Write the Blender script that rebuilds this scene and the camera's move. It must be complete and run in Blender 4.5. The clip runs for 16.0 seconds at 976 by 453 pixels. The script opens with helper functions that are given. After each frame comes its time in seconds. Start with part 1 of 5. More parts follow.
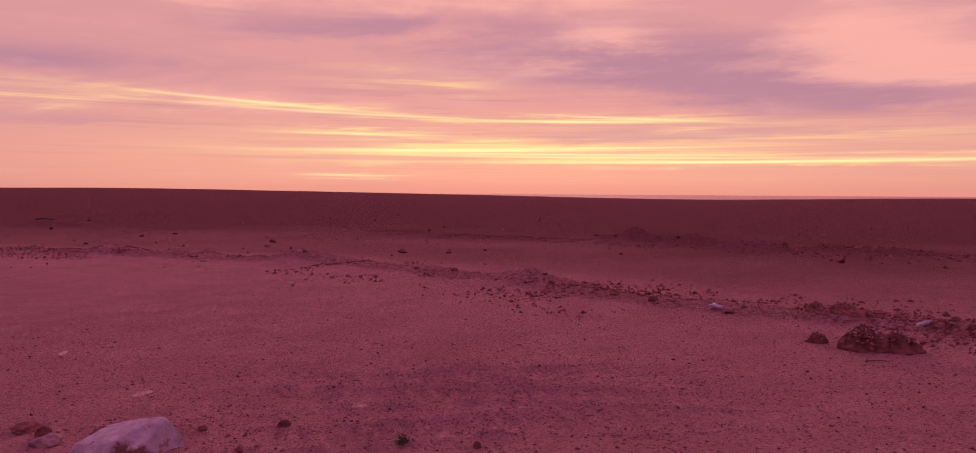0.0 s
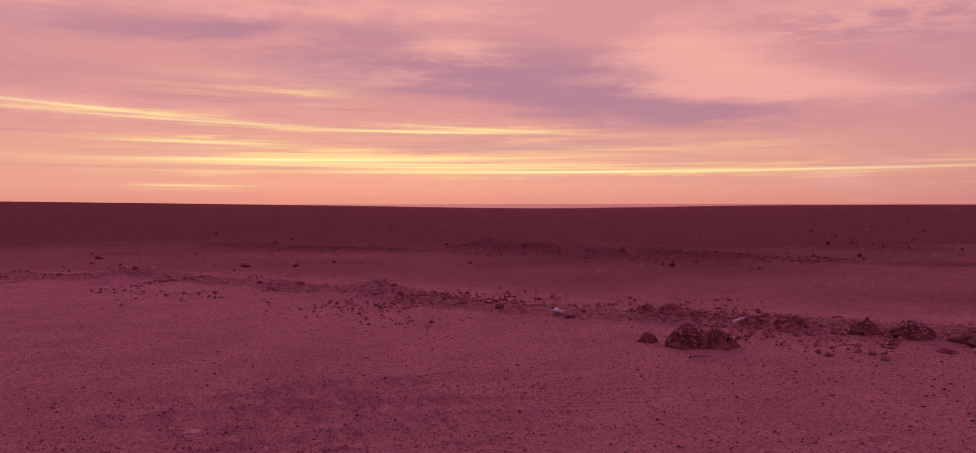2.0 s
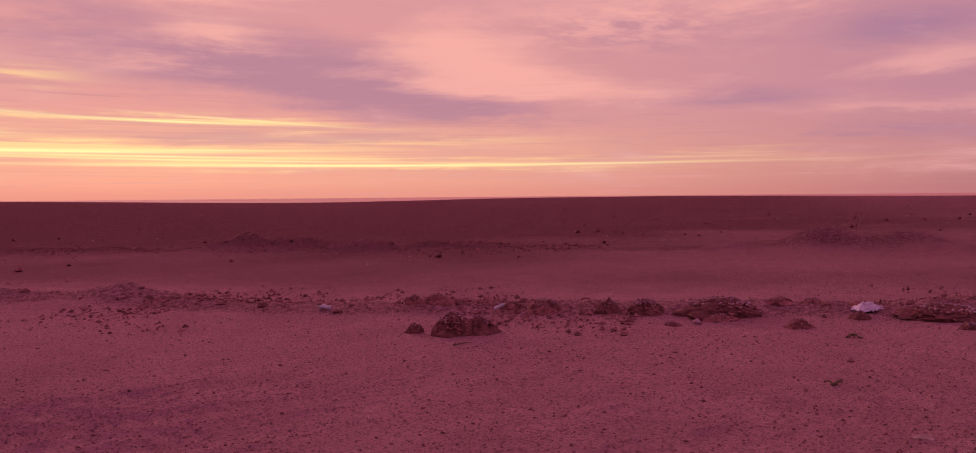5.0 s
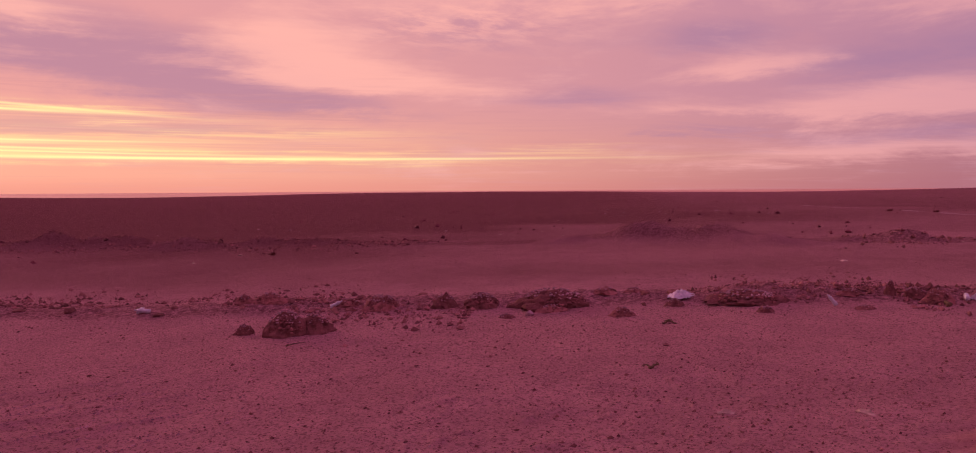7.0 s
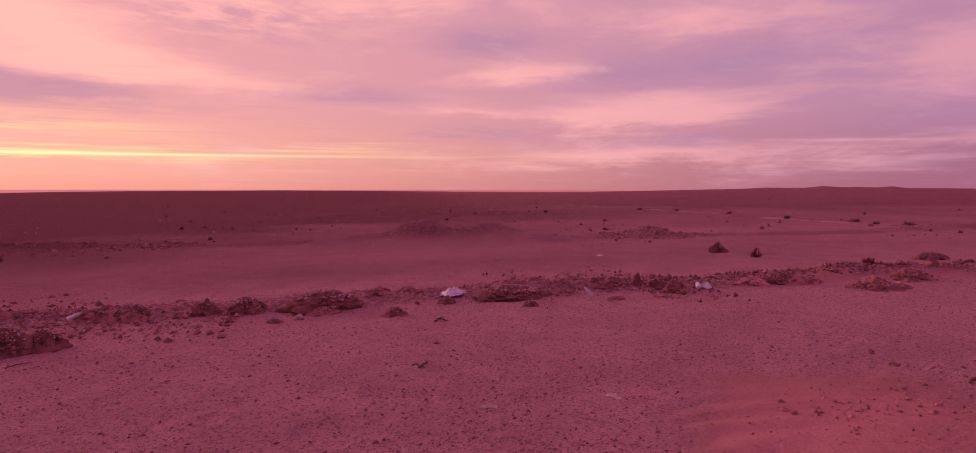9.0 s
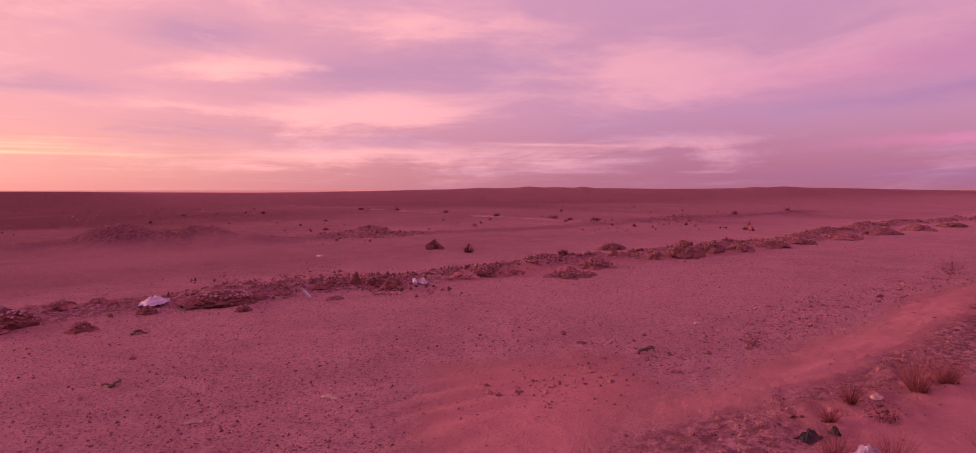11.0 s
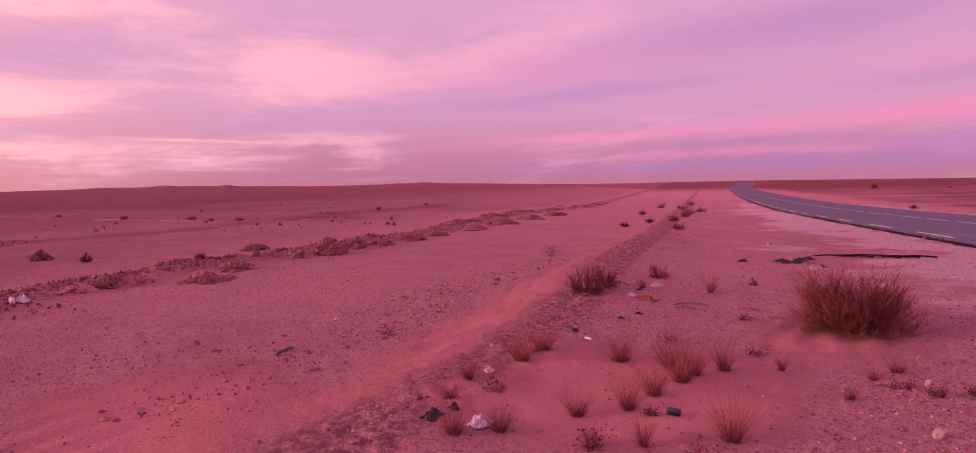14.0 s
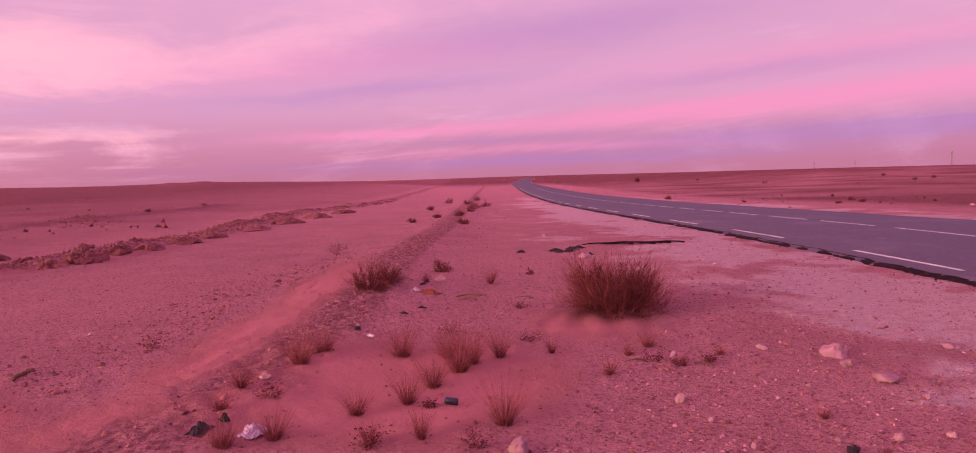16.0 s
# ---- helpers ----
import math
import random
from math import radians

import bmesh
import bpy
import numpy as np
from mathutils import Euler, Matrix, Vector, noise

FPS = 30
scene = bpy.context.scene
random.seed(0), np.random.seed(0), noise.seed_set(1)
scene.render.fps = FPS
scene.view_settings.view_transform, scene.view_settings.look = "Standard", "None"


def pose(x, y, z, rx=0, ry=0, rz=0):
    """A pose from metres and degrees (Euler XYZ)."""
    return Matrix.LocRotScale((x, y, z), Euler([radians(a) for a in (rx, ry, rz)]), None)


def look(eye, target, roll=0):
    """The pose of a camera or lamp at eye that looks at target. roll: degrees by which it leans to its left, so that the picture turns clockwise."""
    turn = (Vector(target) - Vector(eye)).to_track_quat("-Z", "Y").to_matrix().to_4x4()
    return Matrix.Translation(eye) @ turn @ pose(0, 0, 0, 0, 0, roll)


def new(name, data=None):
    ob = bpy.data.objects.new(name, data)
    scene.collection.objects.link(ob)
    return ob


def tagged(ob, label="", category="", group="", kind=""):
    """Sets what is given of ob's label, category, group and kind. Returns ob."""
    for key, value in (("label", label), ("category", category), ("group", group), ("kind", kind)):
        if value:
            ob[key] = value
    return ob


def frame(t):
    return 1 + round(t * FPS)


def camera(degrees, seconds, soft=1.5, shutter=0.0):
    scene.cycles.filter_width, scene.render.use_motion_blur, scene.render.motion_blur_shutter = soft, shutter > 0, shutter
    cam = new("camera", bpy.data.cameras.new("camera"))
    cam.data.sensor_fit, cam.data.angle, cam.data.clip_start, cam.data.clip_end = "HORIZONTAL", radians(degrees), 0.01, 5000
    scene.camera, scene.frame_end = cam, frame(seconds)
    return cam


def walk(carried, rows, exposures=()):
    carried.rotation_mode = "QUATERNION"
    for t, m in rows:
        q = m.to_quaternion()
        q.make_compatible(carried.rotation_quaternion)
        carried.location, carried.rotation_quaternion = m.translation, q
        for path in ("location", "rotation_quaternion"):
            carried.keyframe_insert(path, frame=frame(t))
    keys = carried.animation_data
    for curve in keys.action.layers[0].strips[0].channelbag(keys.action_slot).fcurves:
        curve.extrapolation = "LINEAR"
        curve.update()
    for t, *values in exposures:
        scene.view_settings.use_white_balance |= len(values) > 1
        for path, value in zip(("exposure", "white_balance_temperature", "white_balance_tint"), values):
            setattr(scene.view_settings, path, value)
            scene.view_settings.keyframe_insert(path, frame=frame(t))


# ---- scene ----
# ---------------------------------------------------------------- camera
cam = camera(67.2, 16.0, soft=1.0)
PATH = [
    (0, (0.021, 0.057, 2.248), (-0.002, 3.055, 2.189), -0.8),
    (0.5, (0.039, 0.058, 2.250), (0.123, 3.057, 2.213), -1),
    (1, (0.069, 0.063, 2.257), (0.289, 3.055, 2.232), -1.1),
    (1.5, (0.098, 0.042, 2.254), (0.513, 3.013, 2.234), -1.1),
    (2, (0.132, 0.009, 2.263), (0.708, 2.954, 2.232), -1.5),
    (2.5, (0.138, 0.051, 2.247), (0.867, 2.961, 2.207), -1.7),
    (3, (0.161, 0.076, 2.247), (1.038, 2.945, 2.179), -1.8),
    (3.5, (0.189, 0.088, 2.248), (1.228, 2.902, 2.181), -1.9),
    (5.8, (0.237, 0.011, 2.244), (1.887, 2.514, 2.135), -2.3),
    (6, (0.237, 0.007, 2.244), (1.941, 2.474, 2.131), -2.3),
    (6.5, (0.235, 0.012, 2.254), (2.073, 2.381, 2.131), -2.3),
    (7, (0.306, 0.026, 2.248), (2.281, 2.280, 2.117), -2.2),
    (7.5, (0.378, 0.021, 2.231), (2.508, 2.130, 2.094), -2.2),
    (8, (0.446, 0.005, 2.232), (2.699, 1.980, 2.085), -2.6),
    (8.5, (0.516, 0.003, 2.220), (2.915, 1.799, 2.070), -2.6),
    (8.7, (0.537, 0.022, 2.234), (2.997, 1.734, 2.078), -2.3),
    (10.8, (0.587, -0.038, 2.195), (3.506, 0.627, 2.001), -1.5),
    (11, (0.631, -0.068, 2.199), (3.575, 0.476, 2.001), -1.7),
    (11.5, (0.646, -0.086, 2.200), (3.630, 0.154, 1.996), -1.2),
    (12, (0.670, -0.121, 2.204), (3.663, -0.123, 1.998), -1.2),
    (12.5, (0.636, -0.168, 2.208), (3.618, -0.423, 1.998), -1.2),
    (13, (0.613, -0.195, 2.210), (3.573, -0.636, 1.983), -1.8),
    (13.5, (0.615, -0.234, 2.211), (3.532, -0.888, 1.968), -2.1),
    (14, (0.605, -0.257, 2.216), (3.471, -1.099, 1.962), -1.9),
    (14.5, (0.602, -0.289, 2.226), (3.393, -1.355, 1.959), -2),
    (15, (0.602, -0.333, 2.223), (3.304, -1.607, 1.946), -2),
    (15.5, (0.605, -0.370, 2.216), (3.214, -1.823, 1.930), -2.1),
    (16, (0.578, -0.411, 2.198), (3.093, -2.018, 1.902), -2.1),
]
# the local ground falls from the road at 1.9 degrees; this sets the horizon level
LEVEL = Matrix.Rotation(radians(1.879), 4, (-0.7831, -0.6218, 0))
EXPOSURES = [(0, 0.0), (1.5, -0.12), (3.5, -0.1), (6, 0.02), (8.5, 0.2), (11, 0.52), (12.5, 0.66), (14.5, 0.85), (16, 0.9)]
walk(cam, [(t, LEVEL @ look(eye, target, roll)) for t, eye, target, roll in PATH], EXPOSURES)


# ---------------------------------------------------------------- node arithmetic
class Val:
    """A number socket of a node tree, with arithmetic."""

    def __init__(self, tree, socket):
        self.tree, self.socket = tree, socket

    def op(self, kind, *others, clamp=False):
        node = self.tree.nodes.new("ShaderNodeMath")
        node.operation, node.use_clamp = kind, clamp
        for slot, v in zip(node.inputs, (self, *others)):
            if isinstance(v, Val):
                self.tree.links.new(v.socket, slot)
            else:
                slot.default_value = v
        return Val(self.tree, node.outputs[0])

    def __add__(self, o): return self.op("ADD", o)
    def __sub__(self, o): return self.op("SUBTRACT", o)
    def __mul__(self, o): return self.op("MULTIPLY", o)
    def __truediv__(self, o): return self.op("DIVIDE", o)
    def __pow__(self, o): return self.op("POWER", o)
    def clamp(self): return self.op("ADD", 0.0, clamp=True)
    def ramp(self, a, b, lo=0.0, hi=1.0):
        node = self.tree.nodes.new("ShaderNodeMapRange")
        node.interpolation_type = "SMOOTHSTEP"
        self.tree.links.new(self.socket, node.inputs[0])
        for i, v in zip((1, 2, 3, 4), (a, b, lo, hi)):
            node.inputs[i].default_value = v
        return Val(self.tree, node.outputs[0])
    def bell(self):
        """exp(-v)"""
        base = self.tree.nodes.new("ShaderNodeValue")
        base.outputs[0].default_value = 2.71828
        return Val(self.tree, base.outputs[0]).op("POWER", self * -1.0)


def joined(tree, x, y, z=0.0):
    node = tree.nodes.new("ShaderNodeCombineXYZ")
    for slot, v in zip(node.inputs, (x, y, z)):
        if isinstance(v, Val):
            tree.links.new(v.socket, slot)
        else:
            slot.default_value = v
    return node.outputs[0]


def noise_tex(tree, vector, scale, detail=4.0, rough=0.55, warp=0.0):
    node = tree.nodes.new("ShaderNodeTexNoise")
    if vector is not None:
        tree.links.new(vector, node.inputs["Vector"])
    node.inputs["Scale"].default_value, node.inputs["Detail"].default_value = scale, detail
    node.inputs["Roughness"].default_value, node.inputs["Distortion"].default_value = rough, warp
    return Val(tree, node.outputs["Fac"])


def blend(tree, fac, a, b, kind="MIX"):
    node = tree.nodes.new("ShaderNodeMix")
    node.data_type, node.blend_type = "RGBA", kind
    for slot, v in zip((node.inputs[0], node.inputs[6], node.inputs[7]), (fac, a, b)):
        if isinstance(v, Val):
            tree.links.new(v.socket, slot)
        elif isinstance(v, bpy.types.NodeSocket):
            tree.links.new(v, slot)
        elif isinstance(v, tuple):
            slot.default_value = (*v, 1)
        else:
            slot.default_value = v
    return node.outputs[2]


# ---------------------------------------------------------------- sky
def make_sky():
    world = bpy.data.worlds.new("dusk_sky")
    world.use_nodes = True
    scene.world = world
    tree = world.node_tree
    tree.nodes.clear()
    coord = tree.nodes.new("ShaderNodeTexCoord")
    split = tree.nodes.new("ShaderNodeSeparateXYZ")
    tree.links.new(coord.outputs["Generated"], split.inputs[0])
    dx, dy, dz = (Val(tree, o) for o in split.outputs)
    az = dx.op("ARCTAN2", dy) * 57.2958
    el = dz.op("ARCSINE") * 57.2958
    up = el.op("MAXIMUM", 0.0)
    # the cloud sheet as a flat layer overhead; its streaks run towards bearing 107
    deep = dz.op("MAXIMUM", 0.0) + 0.06
    u, v = dx / deep, dy / deep
    run, cross = u * 0.956 - v * 0.292, u * 0.292 + v * 0.956
    broad = noise_tex(tree, joined(tree, run * 0.15, cross * 0.36, 3.0), 1.0, 5, 0.55, 0.8)
    wisp = noise_tex(tree, joined(tree, run * 0.36, cross * 1.0, 5.0), 1.0, 7, 0.62, 1.0)
    thread = noise_tex(tree, joined(tree, run * 0.2, cross * 2.8, 9.0), 1.0, 6, 0.65, 0.5)
    grain = noise_tex(tree, joined(tree, u * 2.2, v * 3.2, 1.0), 2.2, 5, 0.62, 0.3)
    puff = noise_tex(tree, joined(tree, az * 0.075 - el * 0.06, el * 0.27, 12.0), 1.0, 8, 0.66, 0.35)
    # cloud banks, thinner and closer together towards the horizon, leaning on the far side
    high = ((el - az.ramp(95, 165, 0.0, 5.0)).op("MAXIMUM", 0.0) + 1.5).op("LOGARITHM", 2.71828) * 6.0
    soft = noise_tex(tree, joined(tree, az * 0.045, high * 0.30, 3.0), 1.0, 4, 0.55, 0.4)
    veil = noise_tex(tree, joined(tree, az * 0.11 + el * 0.06, high * 0.72, 5.0), 1.0, 6, 0.6, 0.7)
    comb = noise_tex(tree, joined(tree, az * 0.055, high * 2.3, 9.0), 1.0, 5, 0.6, 0.35)
    away = az.op("ABSOLUTE").ramp(15, 100)          # 0 towards the glow, 1 away from it
    a = az + (broad - 0.5) * (away * -11.0 + 14.0)
    e = el + (wisp - 0.5) * (away * -1.6 + 2.2) + (puff - 0.5) * 2.4 + (thread - 0.5) * 0.7
    calm = el + (thread - 0.5) * 0.9 + (puff - 0.5) * 0.8

    def patch(a0, e0, wa, we, lean=0.0, wavy=True):
        """A soft cloud patch about a bearing and a height, in degrees."""
        p, q = ((az, calm) if wavy == 2 else (a, e)) if wavy else (az, el)
        m = (p - a0) / wa
        n = (q - e0 - (p - a0) * lean) / we if lean else (q - e0) / we
        return (m * m + n * n).bell()

    def total(*patches):
        out = patches[0]
        for p in patches[1:]:
            out = out + p
        return out

    # clear colours by height, on the glow's side and away from it
    top = up.ramp(9, 26)
    warm = blend(tree, up.ramp(0.0, 8.0), (0.94, 0.40, 0.305), (0.80, 0.345, 0.345))
    warm = blend(tree, top, warm, (0.72, 0.34, 0.42))
    cool = blend(tree, up.ramp(0.0, 7.0), (0.33, 0.115, 0.19), (0.43, 0.205, 0.335))
    cool = blend(tree, top, cool, (0.49, 0.265, 0.425))
    base = blend(tree, away, warm, cool)
    base = blend(tree, up.ramp(20, 48), base, (0.63, 0.207, 0.47))          # magenta zenith
    # the sky texture's own dusk under the clouds
    nishita = tree.nodes.new("ShaderNodeTexSky")
    nishita.sky_type, nishita.sun_disc = "NISHITA", False
    nishita.sun_elevation, nishita.sun_rotation = radians(1.0), radians(2.0)
    base = blend(tree, 0.06, base, blend(tree, 1.0, nishita.outputs[0], (0.1, 0.1, 0.1), "MULTIPLY"))
    # mauve undersides of the cloud sheet
    shade = total(
        patch(15.7, 9.2, 13, 2.7, -0.1) * 1.5, patch(28, 6.6, 9, 0.9, -0.05) * 0.9, patch(-28.5, 8.8, 9, 1.4) * 1.0, patch(-9, 12.4, 13, 1.0) * 0.9, patch(12, 4.5, 16, 0.45) * 0.8, patch(-30, 5.0, 12, 0.6) * 0.5,
        patch(39, 12.5, 8, 1.5) * 0.6, patch(58.4, 11.2, 5, 1.2) * 1.1, patch(69.5, 8.3, 7, 1.7) * 0.95, patch(48, 7.1, 6, 0.7) * 0.7, patch(57, 4.4, 8, 0.5) * 0.7, patch(72, 3.6, 6, 0.7) * 0.7,
        patch(81, 9.3, 7, 2.2) * 0.8, patch(91, 5.0, 9, 0.9, 0.04) * 0.6, patch(114, 6.7, 13, 1.0, 0.08) * 0.7, patch(127, 10.9, 14, 1.8, 0.05) * 0.6, patch(103, 5.2, 7, 0.8, 0.05) * 0.5)
    shade = (shade + (soft - 0.5) * 1.5 + (veil - 0.5) * 1.1 + (puff - 0.5) * 1.9 + (wisp - 0.5) * 0.6).ramp(-0.05, 1.2)
    mauve = blend(tree, away, (0.50, 0.24, 0.325), (0.35, 0.185, 0.325))
    sky = blend(tree, shade * 0.9, base, mauve)
    # peach and pink tops
    light = total(
        patch(9.3, 11.7, 4.5, 1.0) * 0.9, patch(27.6, 10.6, 6, 2.4, -0.25) * 0.85, patch(33, 8.6, 9, 1.5, -0.1) * 0.8, patch(60.6, 9.1, 5, 0.9) * 0.85, patch(71, 5.7, 7, 0.9) * 0.85, patch(58, 5.6, 10, 0.6) * 0.7, patch(64, 2.2, 12, 0.7) * 0.5,
        patch(46, 14.5, 12, 1.6) * 0.7, patch(72, 6.4, 6, 1.6) * 0.4, patch(99, 8.1, 10, 1.7, 0.12) * 0.75, patch(112, 11.4, 10, 1.5, 0.1) * 0.5, patch(92, 9.0, 6, 2.0, 0.1) * 0.5, patch(71, 2.7, 7, 0.5) * 0.5, patch(75, 12.5, 7, 1.6) * 0.5, patch(73, 5.0, 10, 2.6) * 0.35, patch(86, 10.5, 14, 3.0) * 0.35,
        patch(-18, 6.8, 14, 1.0, -0.03) * 0.7, patch(-4, 14.5, 20, 1.0) * 0.7, patch(92, 3.4, 8, 0.4, 0.03) * 0.5)
    light = (light + patch(86, 3.4, 6, 0.12, -0.02, False) * 0.5 + (veil - 0.5) * 1.5 + (puff - 0.48) * 2.5 + (soft - 0.5) * 0.7 + (comb - 0.5) * (away * -0.7 + 1.0)).ramp(0.0, 1.25)
    peach = blend(tree, az.op("ABSOLUTE").ramp(25, 125), (1.05, 0.49, 0.41), (0.55, 0.245, 0.355))
    sky = blend(tree, light * 0.75, sky, peach)
    # high mottled cloud
    dapple = (grain - 0.5).ramp(-0.12, 0.16) * patch(39, 12.7, 8, 1.6) * 0.7
    sky = blend(tree, dapple, sky, (1.0, 0.46, 0.40))
    # pink bars of the far side, and the dusk band under them
    bar = total(patch(115, 3.5, 9, 0.4, 0.05, 2), patch(135, 4.3, 13, 0.75, 0.05, 2), patch(158, 5.6, 16, 1.1, 0.05, 2), patch(112, 8.8, 14, 1.4, 0.1) * 0.45, patch(128, 2.1, 14, 0.35, 0.02, 2) * 0.7, patch(150, 8.4, 18, 1.0, 0.06) * 0.5)
    sky = blend(tree, (bar * (veil * 0.6 + 0.7)).clamp() * 0.72, sky, (0.54, 0.17, 0.31))
    dusk = total(patch(150, 2.7, 17, 0.8, 0.02, 2) * 1.3, patch(126, 1.1, 20, 0.55, 0.01, 2), patch(124, 2.8, 7, 0.3, 0.03, 2) * 0.6, patch(114, 6.6, 11, 0.8, 0.08) * 0.5, patch(130, 11.0, 18, 2.0, 0.1) * 0.6, patch(142, 7.0, 14, 0.7, 0.06) * 0.5)
    sky = blend(tree, dusk.clamp() * 0.65, sky, (0.255, 0.12, 0.285))
    # thin mauve streaks between the lit rims
    sky = blend(tree, comb.ramp(0.50, 0.68) * patch(2, 5.2, 45, 3.4, 0.0, False) * 0.75, sky, (0.56, 0.25, 0.29))
    # warm wash and bright yellow rims low over the set sun
    wash = patch(2, 3.4, 30, 2.0) * 0.55
    sky = blend(tree, wash, sky, (1.0, 0.52, 0.34))
    glow = total(patch(-2, 3.3, 13, 0.6, 0.008) * 1.3, patch(18, 2.5, 22, 0.4) * 1.1, patch(-10, 4.45, 6, 0.3) * 0.9, patch(-15, 6.4, 11, 0.35, -0.05) * 0.9, patch(5, 5.5, 12, 0.22, -0.015) * 0.9, patch(-30, 6.4, 6, 0.5) * 0.9,
                 patch(-5, 8.4, 5, 0.8) * 1.2, patch(-10.7, 1.3, 4, 0.22) * 0.9, patch(11, 5.4, 8, 0.4) * 0.5, patch(22, 4.2, 11, 0.5) * 0.5, patch(42, 3.0, 12, 0.35) * 0.3, patch(8, 3.3, 14, 0.5) * 0.6)
    rim = (glow * (comb.ramp(0.58, 0.38) * 0.85 + 0.12)).clamp()
    sky = blend(tree, rim, sky, (1.12, 0.72, 0.34))
    line = total(patch(-3, 3.28, 11, 0.13, 0.006, False) * 1.1, patch(6, 3.0, 12, 0.07, -0.004, False) * 0.7, patch(16, 2.4, 18, 0.11, 0.0, False) * 0.9, patch(10, 2.75, 14, 0.07, -0.008, False) * 0.7, patch(9, 3.5, 9, 0.06, 0.004, False) * 0.6,
                 patch(-10, 4.45, 5, 0.09, -0.012, False) * 0.6, patch(-17, 6.55, 9, 0.11, -0.055, False) * 0.6, patch(-10, 5.95, 12, 0.09, -0.03, False) * 0.5, patch(6, 5.5, 8, 0.09, -0.01, False) * 0.7, patch(10, 5.75, 6, 0.09, -0.05, False) * 0.5,
                 patch(36, 2.45, 14, 0.08, 0.0, False) * 0.35, patch(-10.7, 1.3, 3, 0.08, 0.0, False) * 0.5)
    sky = blend(tree, (line * (veil * 1.0 + comb * 0.9)).clamp(), sky, (1.25, 1.02, 0.45))
    # red haze at the foot of the sky
    foot = up.ramp(0.0, 1.3, 1.0, 0.0) * 0.6
    sky = blend(tree, foot, sky, blend(tree, away, (0.84, 0.295, 0.235), (0.30, 0.105, 0.175)))
    back = tree.nodes.new("ShaderNodeBackground")
    tree.links.new(sky, back.inputs[0])
    out = tree.nodes.new("ShaderNodeOutputWorld")
    tree.links.new(back.outputs[0], out.inputs[0])


make_sky()

# the last light from the glow, spread wide by the cloud
sun = new("sun", bpy.data.lights.new("sun", "SUN"))
sun.data.energy, sun.data.angle, sun.data.color = 2.3, radians(26), (1.0, 0.55, 0.42)
sun.matrix_world = look((3, 60, 7.4), (0, 0, 0))


# ---------------------------------------------------------------- materials
def material(name, colour, rough=0.9, metal=0.0, spots=(), grain=30.0, bump=0.3, depth=0.01, coords="Object"):
    """Plain surface: colour varied at two scales, with fine relief. spots: (scale, colour, from, to) layers."""
    mat = bpy.data.materials.new(name)
    mat.use_nodes = True
    tree = mat.node_tree
    bsdf = tree.nodes["Principled BSDF"]
    co = tree.nodes.new("ShaderNodeTexCoord").outputs[coords]
    big = noise_tex(tree, co, grain * 0.12, 3)
    small = noise_tex(tree, co, grain, 5, 0.65)
    dark = tuple(c * 0.62 for c in colour)
    pale = tuple(min(1, c * 1.35) for c in colour)
    col = blend(tree, small.ramp(0.3, 0.7), dark, colour)
    col = blend(tree, big.ramp(0.45, 0.75) * 0.6, col, pale)
    for scale, c, lo, hi in spots:
        col = blend(tree, noise_tex(tree, co, scale, 4, 0.6).ramp(lo, hi), col, c)
    tree.links.new(col, bsdf.inputs["Base Color"])
    bsdf.inputs["Roughness"].default_value, bsdf.inputs["Metallic"].default_value = rough, metal
    bsdf.inputs["Specular IOR Level"].default_value = 0.05 if rough > 0.8 else 0.5
    if bump:
        node = tree.nodes.new("ShaderNodeBump")
        node.inputs["Strength"].default_value, node.inputs["Distance"].default_value = bump, depth
        tree.links.new(small.socket, node.inputs["Height"])
        tree.links.new(node.outputs[0], bsdf.inputs["Normal"])
    return mat


def varied(mat, amount=0.35):
    """Makes each object, or each loose piece of a joined mesh, a little lighter or darker."""
    tree = mat.node_tree
    bsdf = tree.nodes["Principled BSDF"]
    src = bsdf.inputs["Base Color"].links[0].from_socket
    info, geo = tree.nodes.new("ShaderNodeObjectInfo"), tree.nodes.new("ShaderNodeNewGeometry")
    k = (Val(tree, info.outputs["Random"]) + Val(tree, geo.outputs["Random Per Island"])).op("FRACT")
    hsv = tree.nodes.new("ShaderNodeHueSaturation")
    tree.links.new(k.ramp(0, 1, 1 - amount, 1 + amount).socket, hsv.inputs["Value"])
    tree.links.new(src, hsv.inputs["Color"])
    tree.links.new(hsv.outputs[0], bsdf.inputs["Base Color"])
    return mat


